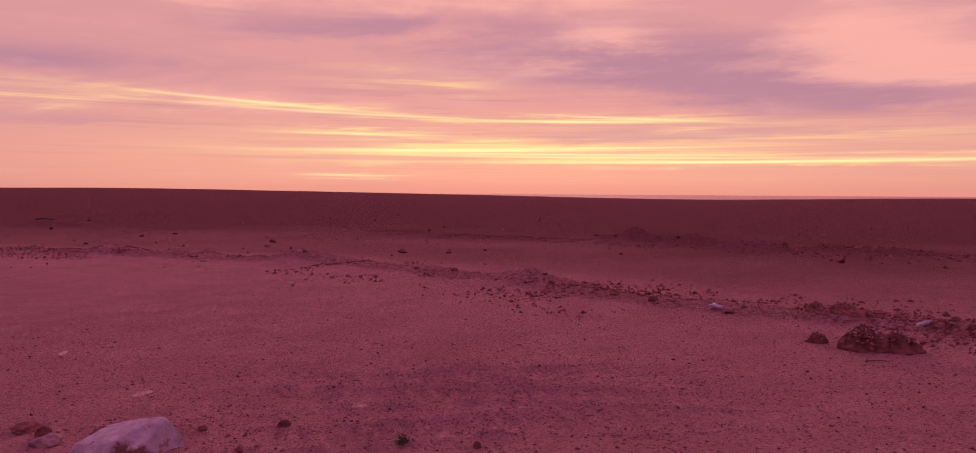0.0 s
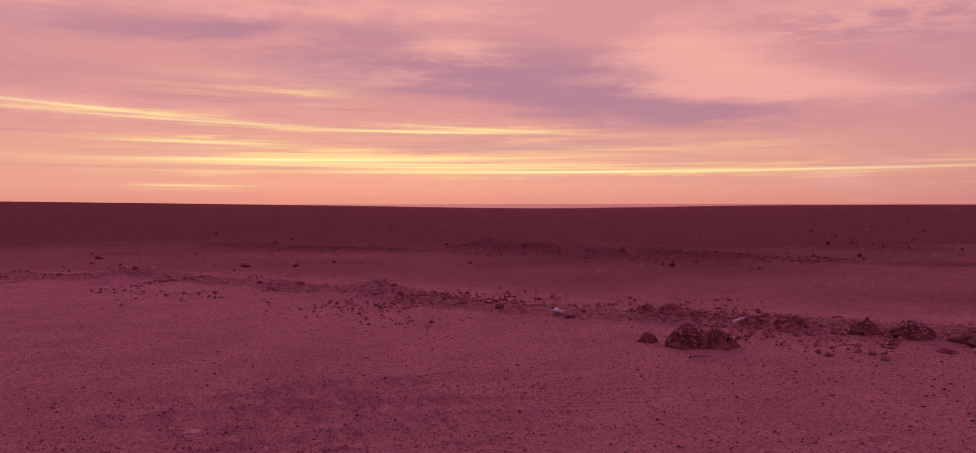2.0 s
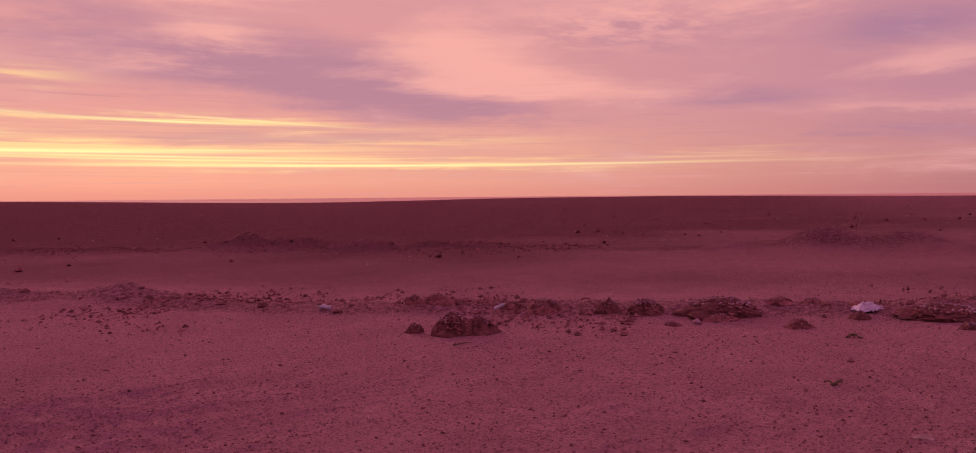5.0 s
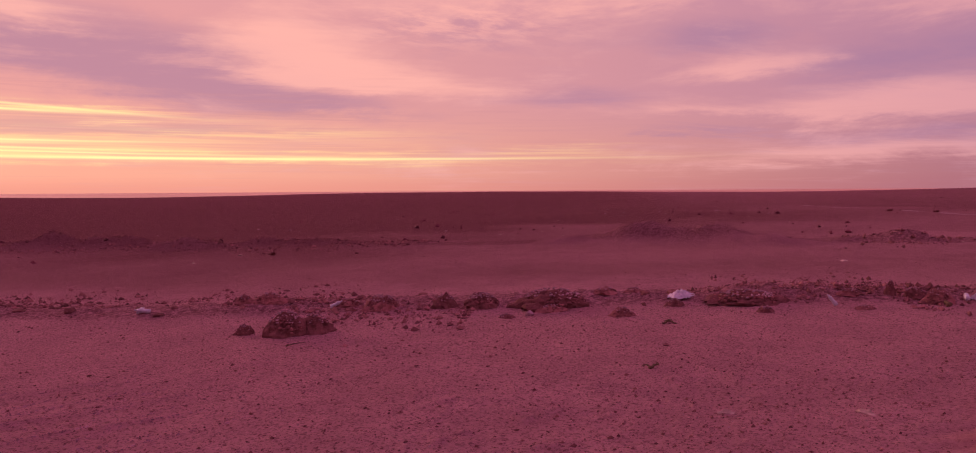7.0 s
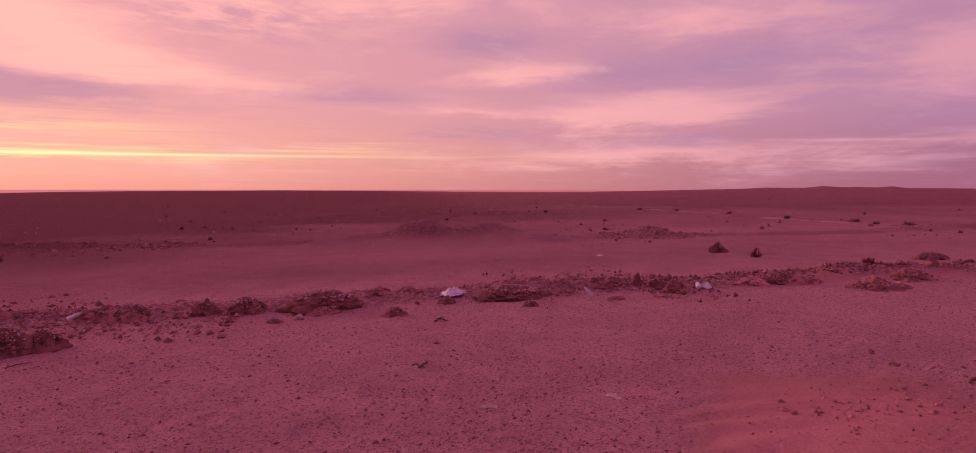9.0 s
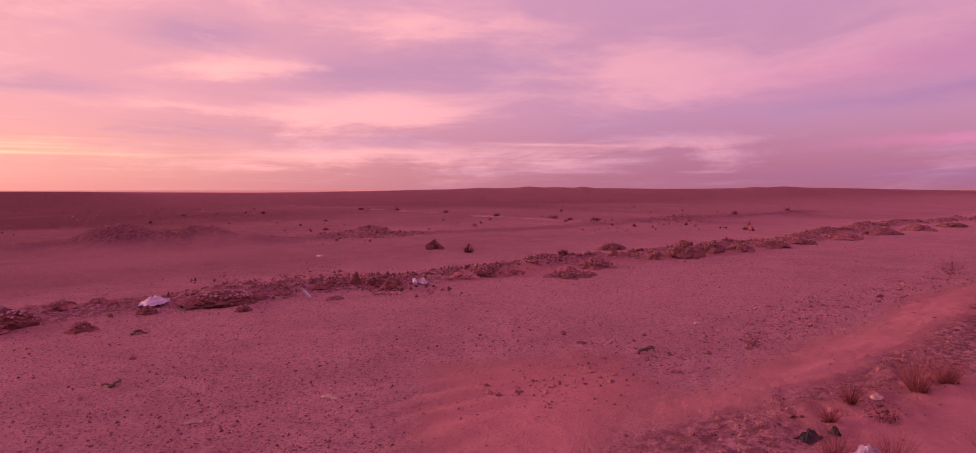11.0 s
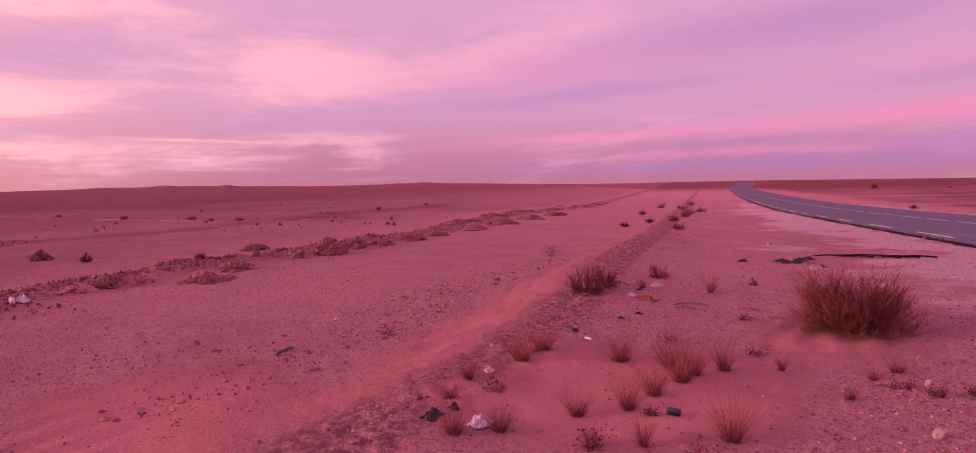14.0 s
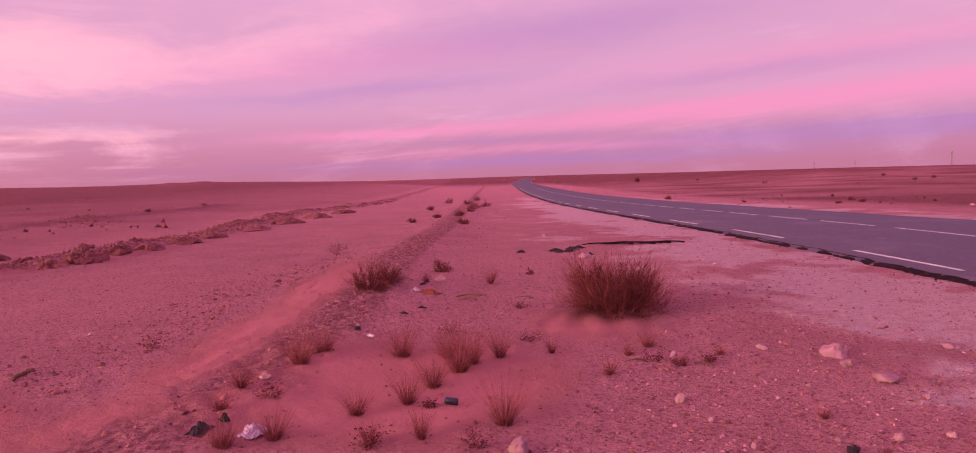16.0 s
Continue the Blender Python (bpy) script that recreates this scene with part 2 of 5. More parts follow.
def soil_material():
    """Gravelly desert soil, drifted sand and pale caliche, told apart by the mesh's soil masks."""
    mat = bpy.data.materials.new("desert_soil")
    mat.use_nodes = True
    tree = mat.node_tree
    bsdf = tree.nodes["Principled BSDF"]
    bsdf.inputs["Roughness"].default_value = 0.85
    bsdf.inputs["Specular IOR Level"].default_value = 0.0
    co = tree.nodes.new("ShaderNodeTexCoord").outputs["Object"]

    def mask(name):
        node = tree.nodes.new("ShaderNodeAttribute")
        node.attribute_name = name
        return Val(tree, node.outputs["Fac"])
    drift, pale, stony, darker = mask("drift"), mask("caliche"), mask("stony"), mask("dark_plain")
    wide = noise_tex(tree, co, 0.10, 5, 0.6)
    mid = noise_tex(tree, co, 0.9, 5, 0.6)
    fine = noise_tex(tree, co, 9.0, 6, 0.7)
    speck = noise_tex(tree, co, 26.0, 4, 0.75)
    soil = blend(tree, mid.ramp(0.35, 0.68), (0.607, 0.284, 0.313), (0.733, 0.350, 0.382))
    soil = blend(tree, wide.ramp(0.42, 0.66) * 0.6, soil, (0.755, 0.360, 0.382))
    soil = blend(tree, fine.ramp(0.50, 0.66) * 0.45, soil, (0.408, 0.174, 0.190))
    soil = blend(tree, speck.ramp(0.56, 0.64) * (stony * 0.4 + 0.4), soil, (0.755, 0.395, 0.424))
    soil = blend(tree, speck.ramp(0.46, 0.38) * (stony * 0.3 + 0.6), soil, (0.210, 0.086, 0.095))
    # dark red-brown colour where the mask of the open plain is high
    soil = blend(tree, darker.ramp(0.0, 0.9) * 0.85, soil, blend(tree, fine.ramp(0.35, 0.65), (0.107, 0.034, 0.034), (0.176, 0.060, 0.060)))
    cell = tree.nodes.new("ShaderNodeTexVoronoi")
    cell.inputs["Scale"].default_value = 24.0
    tree.links.new(co, cell.inputs["Vector"])
    tone = tree.nodes.new("ShaderNodeSeparateColor")
    tree.links.new(cell.outputs["Color"], tone.inputs[0])
    size = Val(tree, tone.outputs[1]).ramp(0.0, 1.0, 0.12, 0.5)
    lag = (size - Val(tree, cell.outputs["Distance"])).ramp(0.0, 0.06) * noise_tex(tree, co, 1.4, 3).ramp(0.35, 0.6, 0.7, 1.0)
    pebble = blend(tree, Val(tree, tone.outputs[0]), (0.231, 0.089, 0.102), (0.775, 0.395, 0.424))
    soil = blend(tree, lag * 0.85, soil, pebble)
    sand = blend(tree, mid.ramp(0.3, 0.7), (0.377, 0.161, 0.155), (0.440, 0.188, 0.185))
    soil = blend(tree, stony.ramp(0.72, 1.0) * fine.ramp(0.38, 0.62) * 0.75, soil, (0.199, 0.075, 0.083))
    col = blend(tree, (drift + (mid - 0.5) * 0.5).ramp(0.25, 0.7), soil, sand)
    chalk = blend(tree, fine.ramp(0.35, 0.65), (0.700, 0.441, 0.478), (0.860, 0.630, 0.645))
    col = blend(tree, (pale + (mid - 0.5) * 0.9 + (fine - 0.5) * 0.5).ramp(0.3, 0.62), col, chalk)
    tree.links.new(col, bsdf.inputs["Base Color"])
    lump = noise_tex(tree, co, 4.2, 3, 0.55)
    height = mid * 0.15 + lump * drift.ramp(0.2, 0.8, 0.25, 0.12) + (fine + speck * 0.6 + lag * 0.3) * (drift.ramp(0.2, 0.8, 1.0, 0.15))
    node = tree.nodes.new("ShaderNodeBump")
    node.inputs["Strength"].default_value, node.inputs["Distance"].default_value = 1.0, 0.2
    tree.links.new(height.socket, node.inputs["Height"])
    tree.links.new(node.outputs[0], bsdf.inputs["Normal"])
    return mat


SOIL = soil_material()
CLOD = varied(material("crusted_earth", (0.254, 0.098, 0.094), 0.97, grain=14, bump=0.9, depth=0.03, spots=((40, (0.389, 0.234, 0.198), 0.62, 0.72),)), 0.3)
STONE = varied(material("desert_stone", (0.313, 0.130, 0.129), 0.92, grain=22, bump=0.5), 0.45)
PALE_STONE = varied(material("pale_limestone", (0.46, 0.26, 0.30), 0.88, grain=9, bump=0.5, depth=0.02, spots=((5, (0.389, 0.286, 0.208), 0.55, 0.7),)), 0.2)
BOULDER_STONE = material("weathered_limestone", (0.52, 0.40, 0.47), 0.9, grain=7, bump=0.7, depth=0.03, spots=((2.6, (0.20, 0.085, 0.09), 0.54, 0.62), (9, (0.30, 0.15, 0.15), 0.60, 0.70)))
SPOIL_STONE = varied(material("spoil_rubble", (0.313, 0.127, 0.124), 0.97, grain=16, bump=0.9, depth=0.03), 0.4)
VERGE_STONE = varied(material("pinkish_verge_stone", (0.44, 0.21, 0.26), 0.92, grain=22, bump=0.4), 0.35)
ASPHALT = material("asphalt", (0.086, 0.068, 0.109), 0.78, grain=60, bump=0.35, spots=((0.5, (0.113, 0.091, 0.129), 0.5, 0.75), (1.7, (0.151, 0.130, 0.119), 0.66, 0.78)))
TAR = material("road_edge_tar", (0.026, 0.014, 0.018), 0.9, grain=30, bump=0.8, depth=0.03, spots=((6, (0.173, 0.117, 0.089), 0.6, 0.66),))
LINE_PAINT = material("worn_white_paint", (0.670, 0.728, 0.594), 0.7, grain=25, spots=((14, (0.173, 0.169, 0.168), 0.62, 0.72),))
DRY_TWIG = varied(material("dry_twigs", (0.215, 0.064, 0.066), 0.9, grain=12, bump=0.2), 0.5)
STRAW = varied(material("dry_straw", (0.30, 0.094, 0.098), 0.85, grain=12, bump=0.2), 0.45)
HERB = varied(material("withered_herb", (0.18, 0.052, 0.066), 0.9, grain=15, bump=0.2), 0.5)
GREEN = varied(material("grey_green_leaf", (0.086, 0.111, 0.045), 0.85, grain=15, bump=0.2), 0.3)
PLASTIC_WHITE = material("dusty_white_plastic", (0.55, 0.44, 0.52), 0.5, grain=8, bump=0.1, spots=((9, (0.454, 0.351, 0.257), 0.58, 0.75),))
PLASTIC_CLEAR = material("milky_bottle_plastic", (0.62, 0.52, 0.60), 0.3, grain=8, bump=0.05, spots=((12, (0.410, 0.312, 0.238), 0.6, 0.75),))
PLASTIC_BLUE = material("blue_plastic", (0.043, 0.091, 0.356), 0.4, grain=20, bump=0.1)
RUBBER = material("black_rubber", (0.018, 0.011, 0.014), 0.75, grain=20, bump=0.5)
CAN_METAL = material("faded_can_metal", (0.06, 0.06, 0.09), 0.4, 0.6, grain=20, bump=0.2)
WOOD = material("weathered_wood", (0.173, 0.111, 0.069), 0.9, grain=18, bump=0.4)
RUST = material("rusty_red_cloth", (0.216, 0.065, 0.050), 0.95, grain=25, bump=0.5)
CARDBOARD = material("bleached_cardboard", (0.594, 0.390, 0.337), 0.9, grain=14, bump=0.3)
STEEL = material("grey_painted_steel", (0.216, 0.234, 0.218), 0.6, 0.3, grain=12, bump=0.1)
FAR_GLOW_LAND = material("far_plain_haze_glow", (0.497, 0.286, 0.218), 0.95, grain=0.02, bump=0.0)
# weak pink emission stands in for haze over the distant land
FAR_GLOW_LAND.node_tree.nodes["Principled BSDF"].inputs["Emission Color"].default_value = (0.9, 0.26, 0.26, 1)
FAR_GLOW_LAND.node_tree.nodes["Principled BSDF"].inputs["Emission Strength"].default_value = 0.22


# ---------------------------------------------------------------- the lie of the land
UP = (0.622, -0.783)          # the way the land rises, towards the road
EYE = 2.25
ROAD = ((-130.0, 53.7), (-40.0, 6.3), (3.9, -16.8), (11.9, -20.85), (24.1, -28.2), (35.0, -34.8), (45.85, -41.5), (94.6, -73.7), (268.6, -189.7), (349.6, -249.0), (500.0, -362.0))
ROAD_HALF = 4.42
SPOIL = ((-52, 48), (-34, 44), (-23.6, 40), (-14.8, 35.3), (-8.2, 32.9), (-2.1, 26.3), (1.1, 22.7), (3.0, 19.3), (5.0, 16.6), (8.8, 13.1), (10.2, 11.8), (11.3, 10.4), (13.1, 8.8), (13.9, 7.6), (15.8, 5.2), (20.82, 0.4), (23.27, -2.05), (29.39, -6.24), (49.64, -16.16), (70.87, -30.74), (133.86, -67.9), (251.37, -138.39))
SPOIL_FAR = ((-10, 62), (2, 52), (8.3, 47), (13.7, 39.7), (19, 30), (24.5, 22.7), (26.1, 18.8), (26.9, 16.6), (27.5, 14.0), (31.79, 7.19), (44.81, -2.22), (73.9, -17.82))
BERM = ((4.4, 0.9), (6.4, -0.6), (7.4, -1.75), (8.5, -2.75), (10.4, -4.1), (12.8, -5.75), (16.65, -8.22), (23.68, -13.14), (46.23, -27.58), (108.06, -66.77), (239.69, -152.75))


# low mounds pushed up on the plain: x, y, half length, half width, height, bearing of the length
MOUNDS = ((8.7, 46.2, 1.9, 0.8, 0.42, 120), (11.6, 43.0, 1.7, 0.8, 0.40, 125), (13.2, 38.0, 1.9, 0.75, 0.40, 130), (15.8, 35.3, 1.5, 0.6, 0.22, 130), (23.3, 22.0, 1.0, 0.5, 0.16, 140), (25.8, 19.0, 1.45, 0.6, 0.36, 155),
          (26.3, 16.5, 1.4, 0.6, 0.34, 165), (26.2, 14.0, 1.2, 0.5, 0.24, 170), (29.8, 10.4, 1.1, 0.5, 0.26, 160), (-45.0, 75.0, 4.0, 1.2, 0.5, 100),
          (-25.0, 40.3, 3.0, 1.0, 0.16, 112), (-20.0, 38.3, 3.0, 0.9, 0.2, 112), (-15.2, 36.7, 2.2, 0.8, 0.15, 115), (-8.6, 32.9, 2.5, 0.9, 0.24, 120), (-1.5, 25.8, 1.6, 0.6, 0.14, 130), (1.2, 23.0, 1.6, 0.6, 0.14, 140), (2.7, 19.6, 1.1, 0.5, 0.1, 145))


PALE_STREAK = ((77.0, 36.4), (65.0, 24.6), (55.6, 15.1), (49.0, 8.8), (44.2, 1.5), (50.4, -5.4))          # blown pale sand out on the plain


def bell(v, c, w):
    return np.exp(-((v - c) / w) ** 2)


def ease(v, a, b):
    k = np.clip((v - a) / (b - a), 0, 1)
    return k * k * (3 - 2 * k)


def lattice(ix, iy, seed):
    n = (ix.astype(np.int64) * 374761393 + iy.astype(np.int64) * 668265263 + seed * 1442695041) & 0xFFFFFFFF
    n = ((n ^ (n >> 13)) * 1274126177) & 0xFFFFFFFF
    return ((n ^ (n >> 16)) & 0xFFFF) / 65535.0


def rough(x, y, size, seed=0):
    """Smooth random heights between -1 and 1, with lumps of about that size."""
    u, v = np.asarray(x, float) / size, np.asarray(y, float) / size
    i, j = np.floor(u), np.floor(v)
    fu, fv = u - i, v - j
    fu, fv = fu * fu * (3 - 2 * fu), fv * fv * (3 - 2 * fv)
    a, b = lattice(i, j, seed), lattice(i + 1, j, seed)
    c, d = lattice(i, j + 1, seed), lattice(i + 1, j + 1, seed)
    return 2 * ((a + (b - a) * fu) * (1 - fv) + (c + (d - c) * fu) * fv) - 1


def off_line(x, y, line):
    """Distance from a line of points, the side (1: to its right) and the way gone along it."""
    x, y = np.asarray(x, float), np.asarray(y, float)
    best, side, along, gone = np.full(x.shape, 1e9), np.zeros(x.shape), np.zeros(x.shape), 0.0
    for (x0, y0), (x1, y1) in zip(line, line[1:]):
        dx, dy = x1 - x0, y1 - y0
        n = math.hypot(dx, dy)
        k = np.clip(((x - x0) * dx + (y - y0) * dy) / n / n, 0, 1)
        d = np.hypot(x - x0 - k * dx, y - y0 - k * dy)
        near = d < best
        best = np.where(near, d, best)
        side = np.where(near, np.sign((x - x0) * dy - (y - y0) * dx), side)
        along = np.where(near, gone + k * n, along)
        gone += n
    return best, side, along

def land(x, y):
    """The broad lie of the land: a gentle fall from the road to the plain and along the road, then low far swells."""
    s = x * UP[0] + y * UP[1]
    near = 0.0328 * np.where(s > 0, 16 * np.tanh(s / 16), 45 * np.tanh(s / 45))
    down = x * 0.857 - y * 0.515 - 19
    down = (down + np.sqrt(down * down + 25)) / 2
    beside = 0.515 * (x - 20) + 0.857 * (y + 26)
    near = near - 1.71 * np.tanh(down / 95) * (1 - ease(beside, 14, 60))
    r, az = np.hypot(x, y), np.degrees(np.arctan2(x, y))
    sight = -0.13 + 0.31 * bell(az, -28, 18) - 0.16 * bell(az, 15, 13) + 0.24 * bell(az, 84, 12) + 0.2 * bell(az, 103, 7) + 0.1 * bell(az, 150, 20) - 0.12 * bell(az, 62, 12) + 0.07 * bell(az, 126, 9)
    sight = sight + 0.10 * bell(az, 82.8, 0.8) + 0.10 * bell(az, 87, 0.5) + 0.05 * bell(az, 85, 1.0) + 0.05 * bell(az, 79, 1.2) + 0.08 * bell(az, 101.5, 1.0) + 0.06 * bell(az, 99.5, 0.6) - 0.13 * bell(az, 15, 12)
    valley = bell(az, 126, 13)          # the road runs on through a wide shallow dip
    start, brow = 70 + 280 * valley, 320 + 600 * valley
    far = EYE + brow * np.tan(np.radians(sight))
    h = near + (far - near) * ease(r, start, brow)
    return h + (-4 - h) * ease(r, brow + 10, brow + 380)


def ground(x, y):
    """Height of the ground, with ridges, ruts and lumps."""
    x, y = np.asarray(x, float), np.asarray(y, float)
    r = np.hypot(x, y)
    h = land(x, y)
    d_road, side, _ = off_line(x, y, ROAD)
    on_road = 1 - ease(d_road, ROAD_HALF + 0.1, ROAD_HALF + 3.0)
    near = 1 - ease(r, 60, 260)
    soft = drift_mask(x, y)
    crumb = np.clip(rough(x, y, 0.16, 3) + 0.5 * rough(x, y, 0.07, 8) - 0.2, 0, 1) * np.clip(0.6 + 0.6 * rough(x, y, 1.6, 9), 0.15, 1.0)
    lumps = 0.022 * rough(x, y, 2.3, 1) + 0.007 * rough(x, y, 0.7, 2) + 0.006 * rough(x, y, 0.27, 4) + 0.032 * crumb
    waves = 0.019 * np.sin(15 * (x * 0.75 + y * 0.65) + 4.5 * rough(x, y, 0.9, 5)) * np.clip(0.5 + rough(x, y, 1.9, 6), 0, 1)
    h = h + near * (lumps * (1 - 0.8 * soft) + waves * soft) * (1 - on_road)
    swell = 0.35 * rough(x, y, 21, 11) + 0.35 * rough(x, y, 60, 12) * ease(r, 60, 200)
    h = h + swell * ease(r, 25, 90) * (1 - ease(r, 250, 420)) * 0.35 * (1 - on_road)
    # spoil ridges pushed up along the track
    d, s, along = off_line(x, y, SPOIL)
    crest = 0.45 + (0.6 + 0.5 * (along < 66)) * rough(along, along * 0, 2.6, 21) + 0.4 * rough(x, y, 0.45, 22) + 0.35 * np.abs(rough(x, y, 0.17, 26))
    h = h + (0.19 * np.clip(crest, 0, 2) + 0.04) * np.exp(-(d / (0.7 + 0.9 * (1 - ease(along, 58, 74)))) ** 2) * (0.8 + 0.2 * ease(along, 62, 76))
    d, s, along = off_line(x, y, SPOIL_FAR)
    crest = 0.45 + 0.6 * rough(along, along * 0, 5.0, 23) + 0.25 * rough(x, y, 0.8, 24)
    h = h + 0.42 * np.clip(crest, 0, 2) * np.exp(-(d / 1.4) ** 2)
    for mx, my, ln, wd, high, bearing in MOUNDS:
        if not np.any(np.hypot(x - mx, y - my) < 3 * ln):
            continue
        c, sn = math.cos(radians(bearing)), math.sin(radians(bearing))
        u, w = (x - mx) * sn + (y - my) * c, (x - mx) * c - (y - my) * sn
        h = h + 1.35 * high * np.exp(-(u / ln) ** 2 - (w / wd) ** 2) * (0.85 + 0.3 * rough(x, y, 0.9, 28) + 0.25 * np.abs(rough(x, y, 0.3, 29)))
    # berm of graded gravel beside the verge
    d, s, along = off_line(x, y, BERM)
    h = h + (0.08 + 0.03 * rough(along, along * 0, 3.0, 25) + 0.04 * np.abs(rough(x, y, 0.2, 27))) * np.exp(-(d / 0.9) ** 2) * ease(along, 0.5, 4)
    # tyre ruts across the track
    for cy, lean, w0 in ((10.15, 0.02, 0.30), (9.0, -0.10, 0.34), (7.75, 0.10, 0.32)):
        w = y - cy - lean * x + 0.18 * rough(x, y * 0, 1.5, 61)
        tread = np.sin(2 * math.pi * x / 0.27 + 7 * np.abs(w))
        h = h + ((0.026 * tread - 0.016) * np.exp(-(w / w0) ** 4) + 0.055 * np.exp(-((np.abs(w) - 0.40) / 0.09) ** 2) * np.clip(0.6 + rough(x, y, 0.3, 62), 0, 1)) * bell(x, -0.3, 2.4) * near
    return h - 0.02 * on_road


def drift_mask(x, y):
    """Where blown sand lies: under the spoil ridge, along the berm and round the tufts."""
    d, s, along = off_line(x, y, SPOIL)
    a = 0.6 * np.exp(-((d - 1.0) / 0.9) ** 2) * (s > 0) * ease(along, 62, 78) * (1 - ease(along, 96, 108)) * (0.7 + 0.5 * rough(x, y, 2.9, 32))
    d, s, along = off_line(x, y, BERM)
    b = 0.8 * np.exp(-((d - 0.9) / 0.7) ** 2) * (s < 0) * (1 - ease(along, 10, 24))
    c = 0.95 * bell(x, 7.0, 2.2) * bell(y, -3.4, 1.8) + 0.75 * bell(x, 7.6, 1.5) * bell(y, -6.6, 0.9) + 0.95 * bell(x, 7.6, 2.4) * bell(y, 0.6, 1.5)
    return np.clip(np.maximum(np.maximum(a, b), c) + 0.22 * rough(x, y, 1.7, 31) + 0.12 * rough(x, y, 0.5, 33), 0, 1)


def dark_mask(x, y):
    """Darker ground of the open plain, away from the track and the road; more with distance."""
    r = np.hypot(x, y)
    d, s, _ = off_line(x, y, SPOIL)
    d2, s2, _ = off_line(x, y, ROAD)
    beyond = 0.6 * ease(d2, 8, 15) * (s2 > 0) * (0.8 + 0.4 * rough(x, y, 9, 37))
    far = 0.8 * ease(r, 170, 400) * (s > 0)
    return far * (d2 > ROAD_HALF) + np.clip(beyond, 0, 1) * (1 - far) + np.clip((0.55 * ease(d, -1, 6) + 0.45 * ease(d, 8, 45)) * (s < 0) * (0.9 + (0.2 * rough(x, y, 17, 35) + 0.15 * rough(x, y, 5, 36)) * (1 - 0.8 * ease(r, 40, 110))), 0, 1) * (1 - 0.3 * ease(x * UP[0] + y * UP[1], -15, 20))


def caliche_mask(x, y):
    d, s, _ = off_line(x, y, PALE_STREAK)
    streak = 0.36 * np.exp(-(d / 1.1) ** 2) * (0.9 + 0.5 * rough(x, y, 3.1, 43))
    d, s, _ = off_line(x, y, ROAD)
    return streak + (1 - ease(np.hypot(x, y), 45, 150)) * np.where(s > 0, 0.6, 1.0) * np.clip((0.9 * np.exp(-((d - ROAD_HALF - 1.0) / 1.8) ** 2) + 0.36 * np.exp(-((d - ROAD_HALF - 3.5) / 4.0) ** 2)) * (0.75 + 0.6 * rough(x, y, 1.9, 41) + 0.3 * rough(x, y, 0.4, 42)), 0, 1) * (d > ROAD_HALF - 0.3)


def stony_mask(x, y):
    d, s, _ = off_line(x, y, SPOIL)
    a = np.exp(-(d / 1.2) ** 2)
    d, s, _ = off_line(x, y, BERM)
    b = np.exp(-(d / 0.6) ** 2)
    d, s, _ = off_line(x, y, SPOIL_FAR)
    c = 0.8 * np.exp(-(d / 1.6) ** 2)
    return np.clip(np.maximum(np.maximum(a, b), c) + 0.35, 0, 1)


def level(x, y):
    return float(ground(np.array([x]), np.array([y]))[0])


def mesh_of(name, verts, faces, mat, smooth=False):
    me = bpy.data.meshes.new(name)
    me.from_pydata(verts, [], faces)
    me.materials.append(mat)
    if smooth:
        me.shade_smooth()
    return me


def grid_faces(rows, cols, wrap=False):
    i = np.arange(rows - 1)[:, None]
    j = np.arange(cols if wrap else cols - 1)[None, :]
    k = (j + 1) % cols
    return np.stack([i * cols + j, i * cols + k, (i + 1) * cols + k, (i + 1) * cols + j], -1).reshape(-1, 4)


def make_ground():
    az = np.radians(np.concatenate([np.arange(-52, 172, 0.2), np.arange(172, 308, 4.0)]))
    r = np.concatenate([[0.02, 0.5, 1.0, 1.6, 2.3], [3.1, 3.6, 4.1], 4.5 * 1.0065 ** np.arange(0, 180), 4.5 * 1.0065 ** 180 * 1.0105 ** np.arange(0, 325), 4.5 * 1.0065 ** 180 * 1.0105 ** 325 * 1.07 ** np.arange(0, 36)])
    R, A = np.meshgrid(r, az, indexing="ij")
    x, y = 0.3 + R * np.sin(A), -0.1 + R * np.cos(A)
    x, y = x.ravel(), y.ravel()
    z = ground(x, y)
    faces = grid_faces(len(r), len(az), True)[:, ::-1]
    me = bpy.data.meshes.new("ground")
    me.vertices.add(len(x))
    me.vertices.foreach_set("co", np.stack([x, y, z], -1).ravel())
    me.loops.add(faces.size)
    me.loops.foreach_set("vertex_index", faces.ravel().astype(np.int32))
    me.polygons.add(len(faces))
    me.polygons.foreach_set("loop_start", np.arange(0, faces.size, 4, dtype=np.int32))
    me.update(calc_edges=True)
    for name, values in (("drift", drift_mask(x, y)), ("caliche", caliche_mask(x, y)), ("stony", stony_mask(x, y)), ("dark_plain", dark_mask(x, y))):
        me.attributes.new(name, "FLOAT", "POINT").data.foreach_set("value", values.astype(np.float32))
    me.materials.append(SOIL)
    me.shade_smooth()
    tagged(new("ground", me), "reddish gravelly desert plain with drifted sand", "ground", kind="structure")


make_ground()


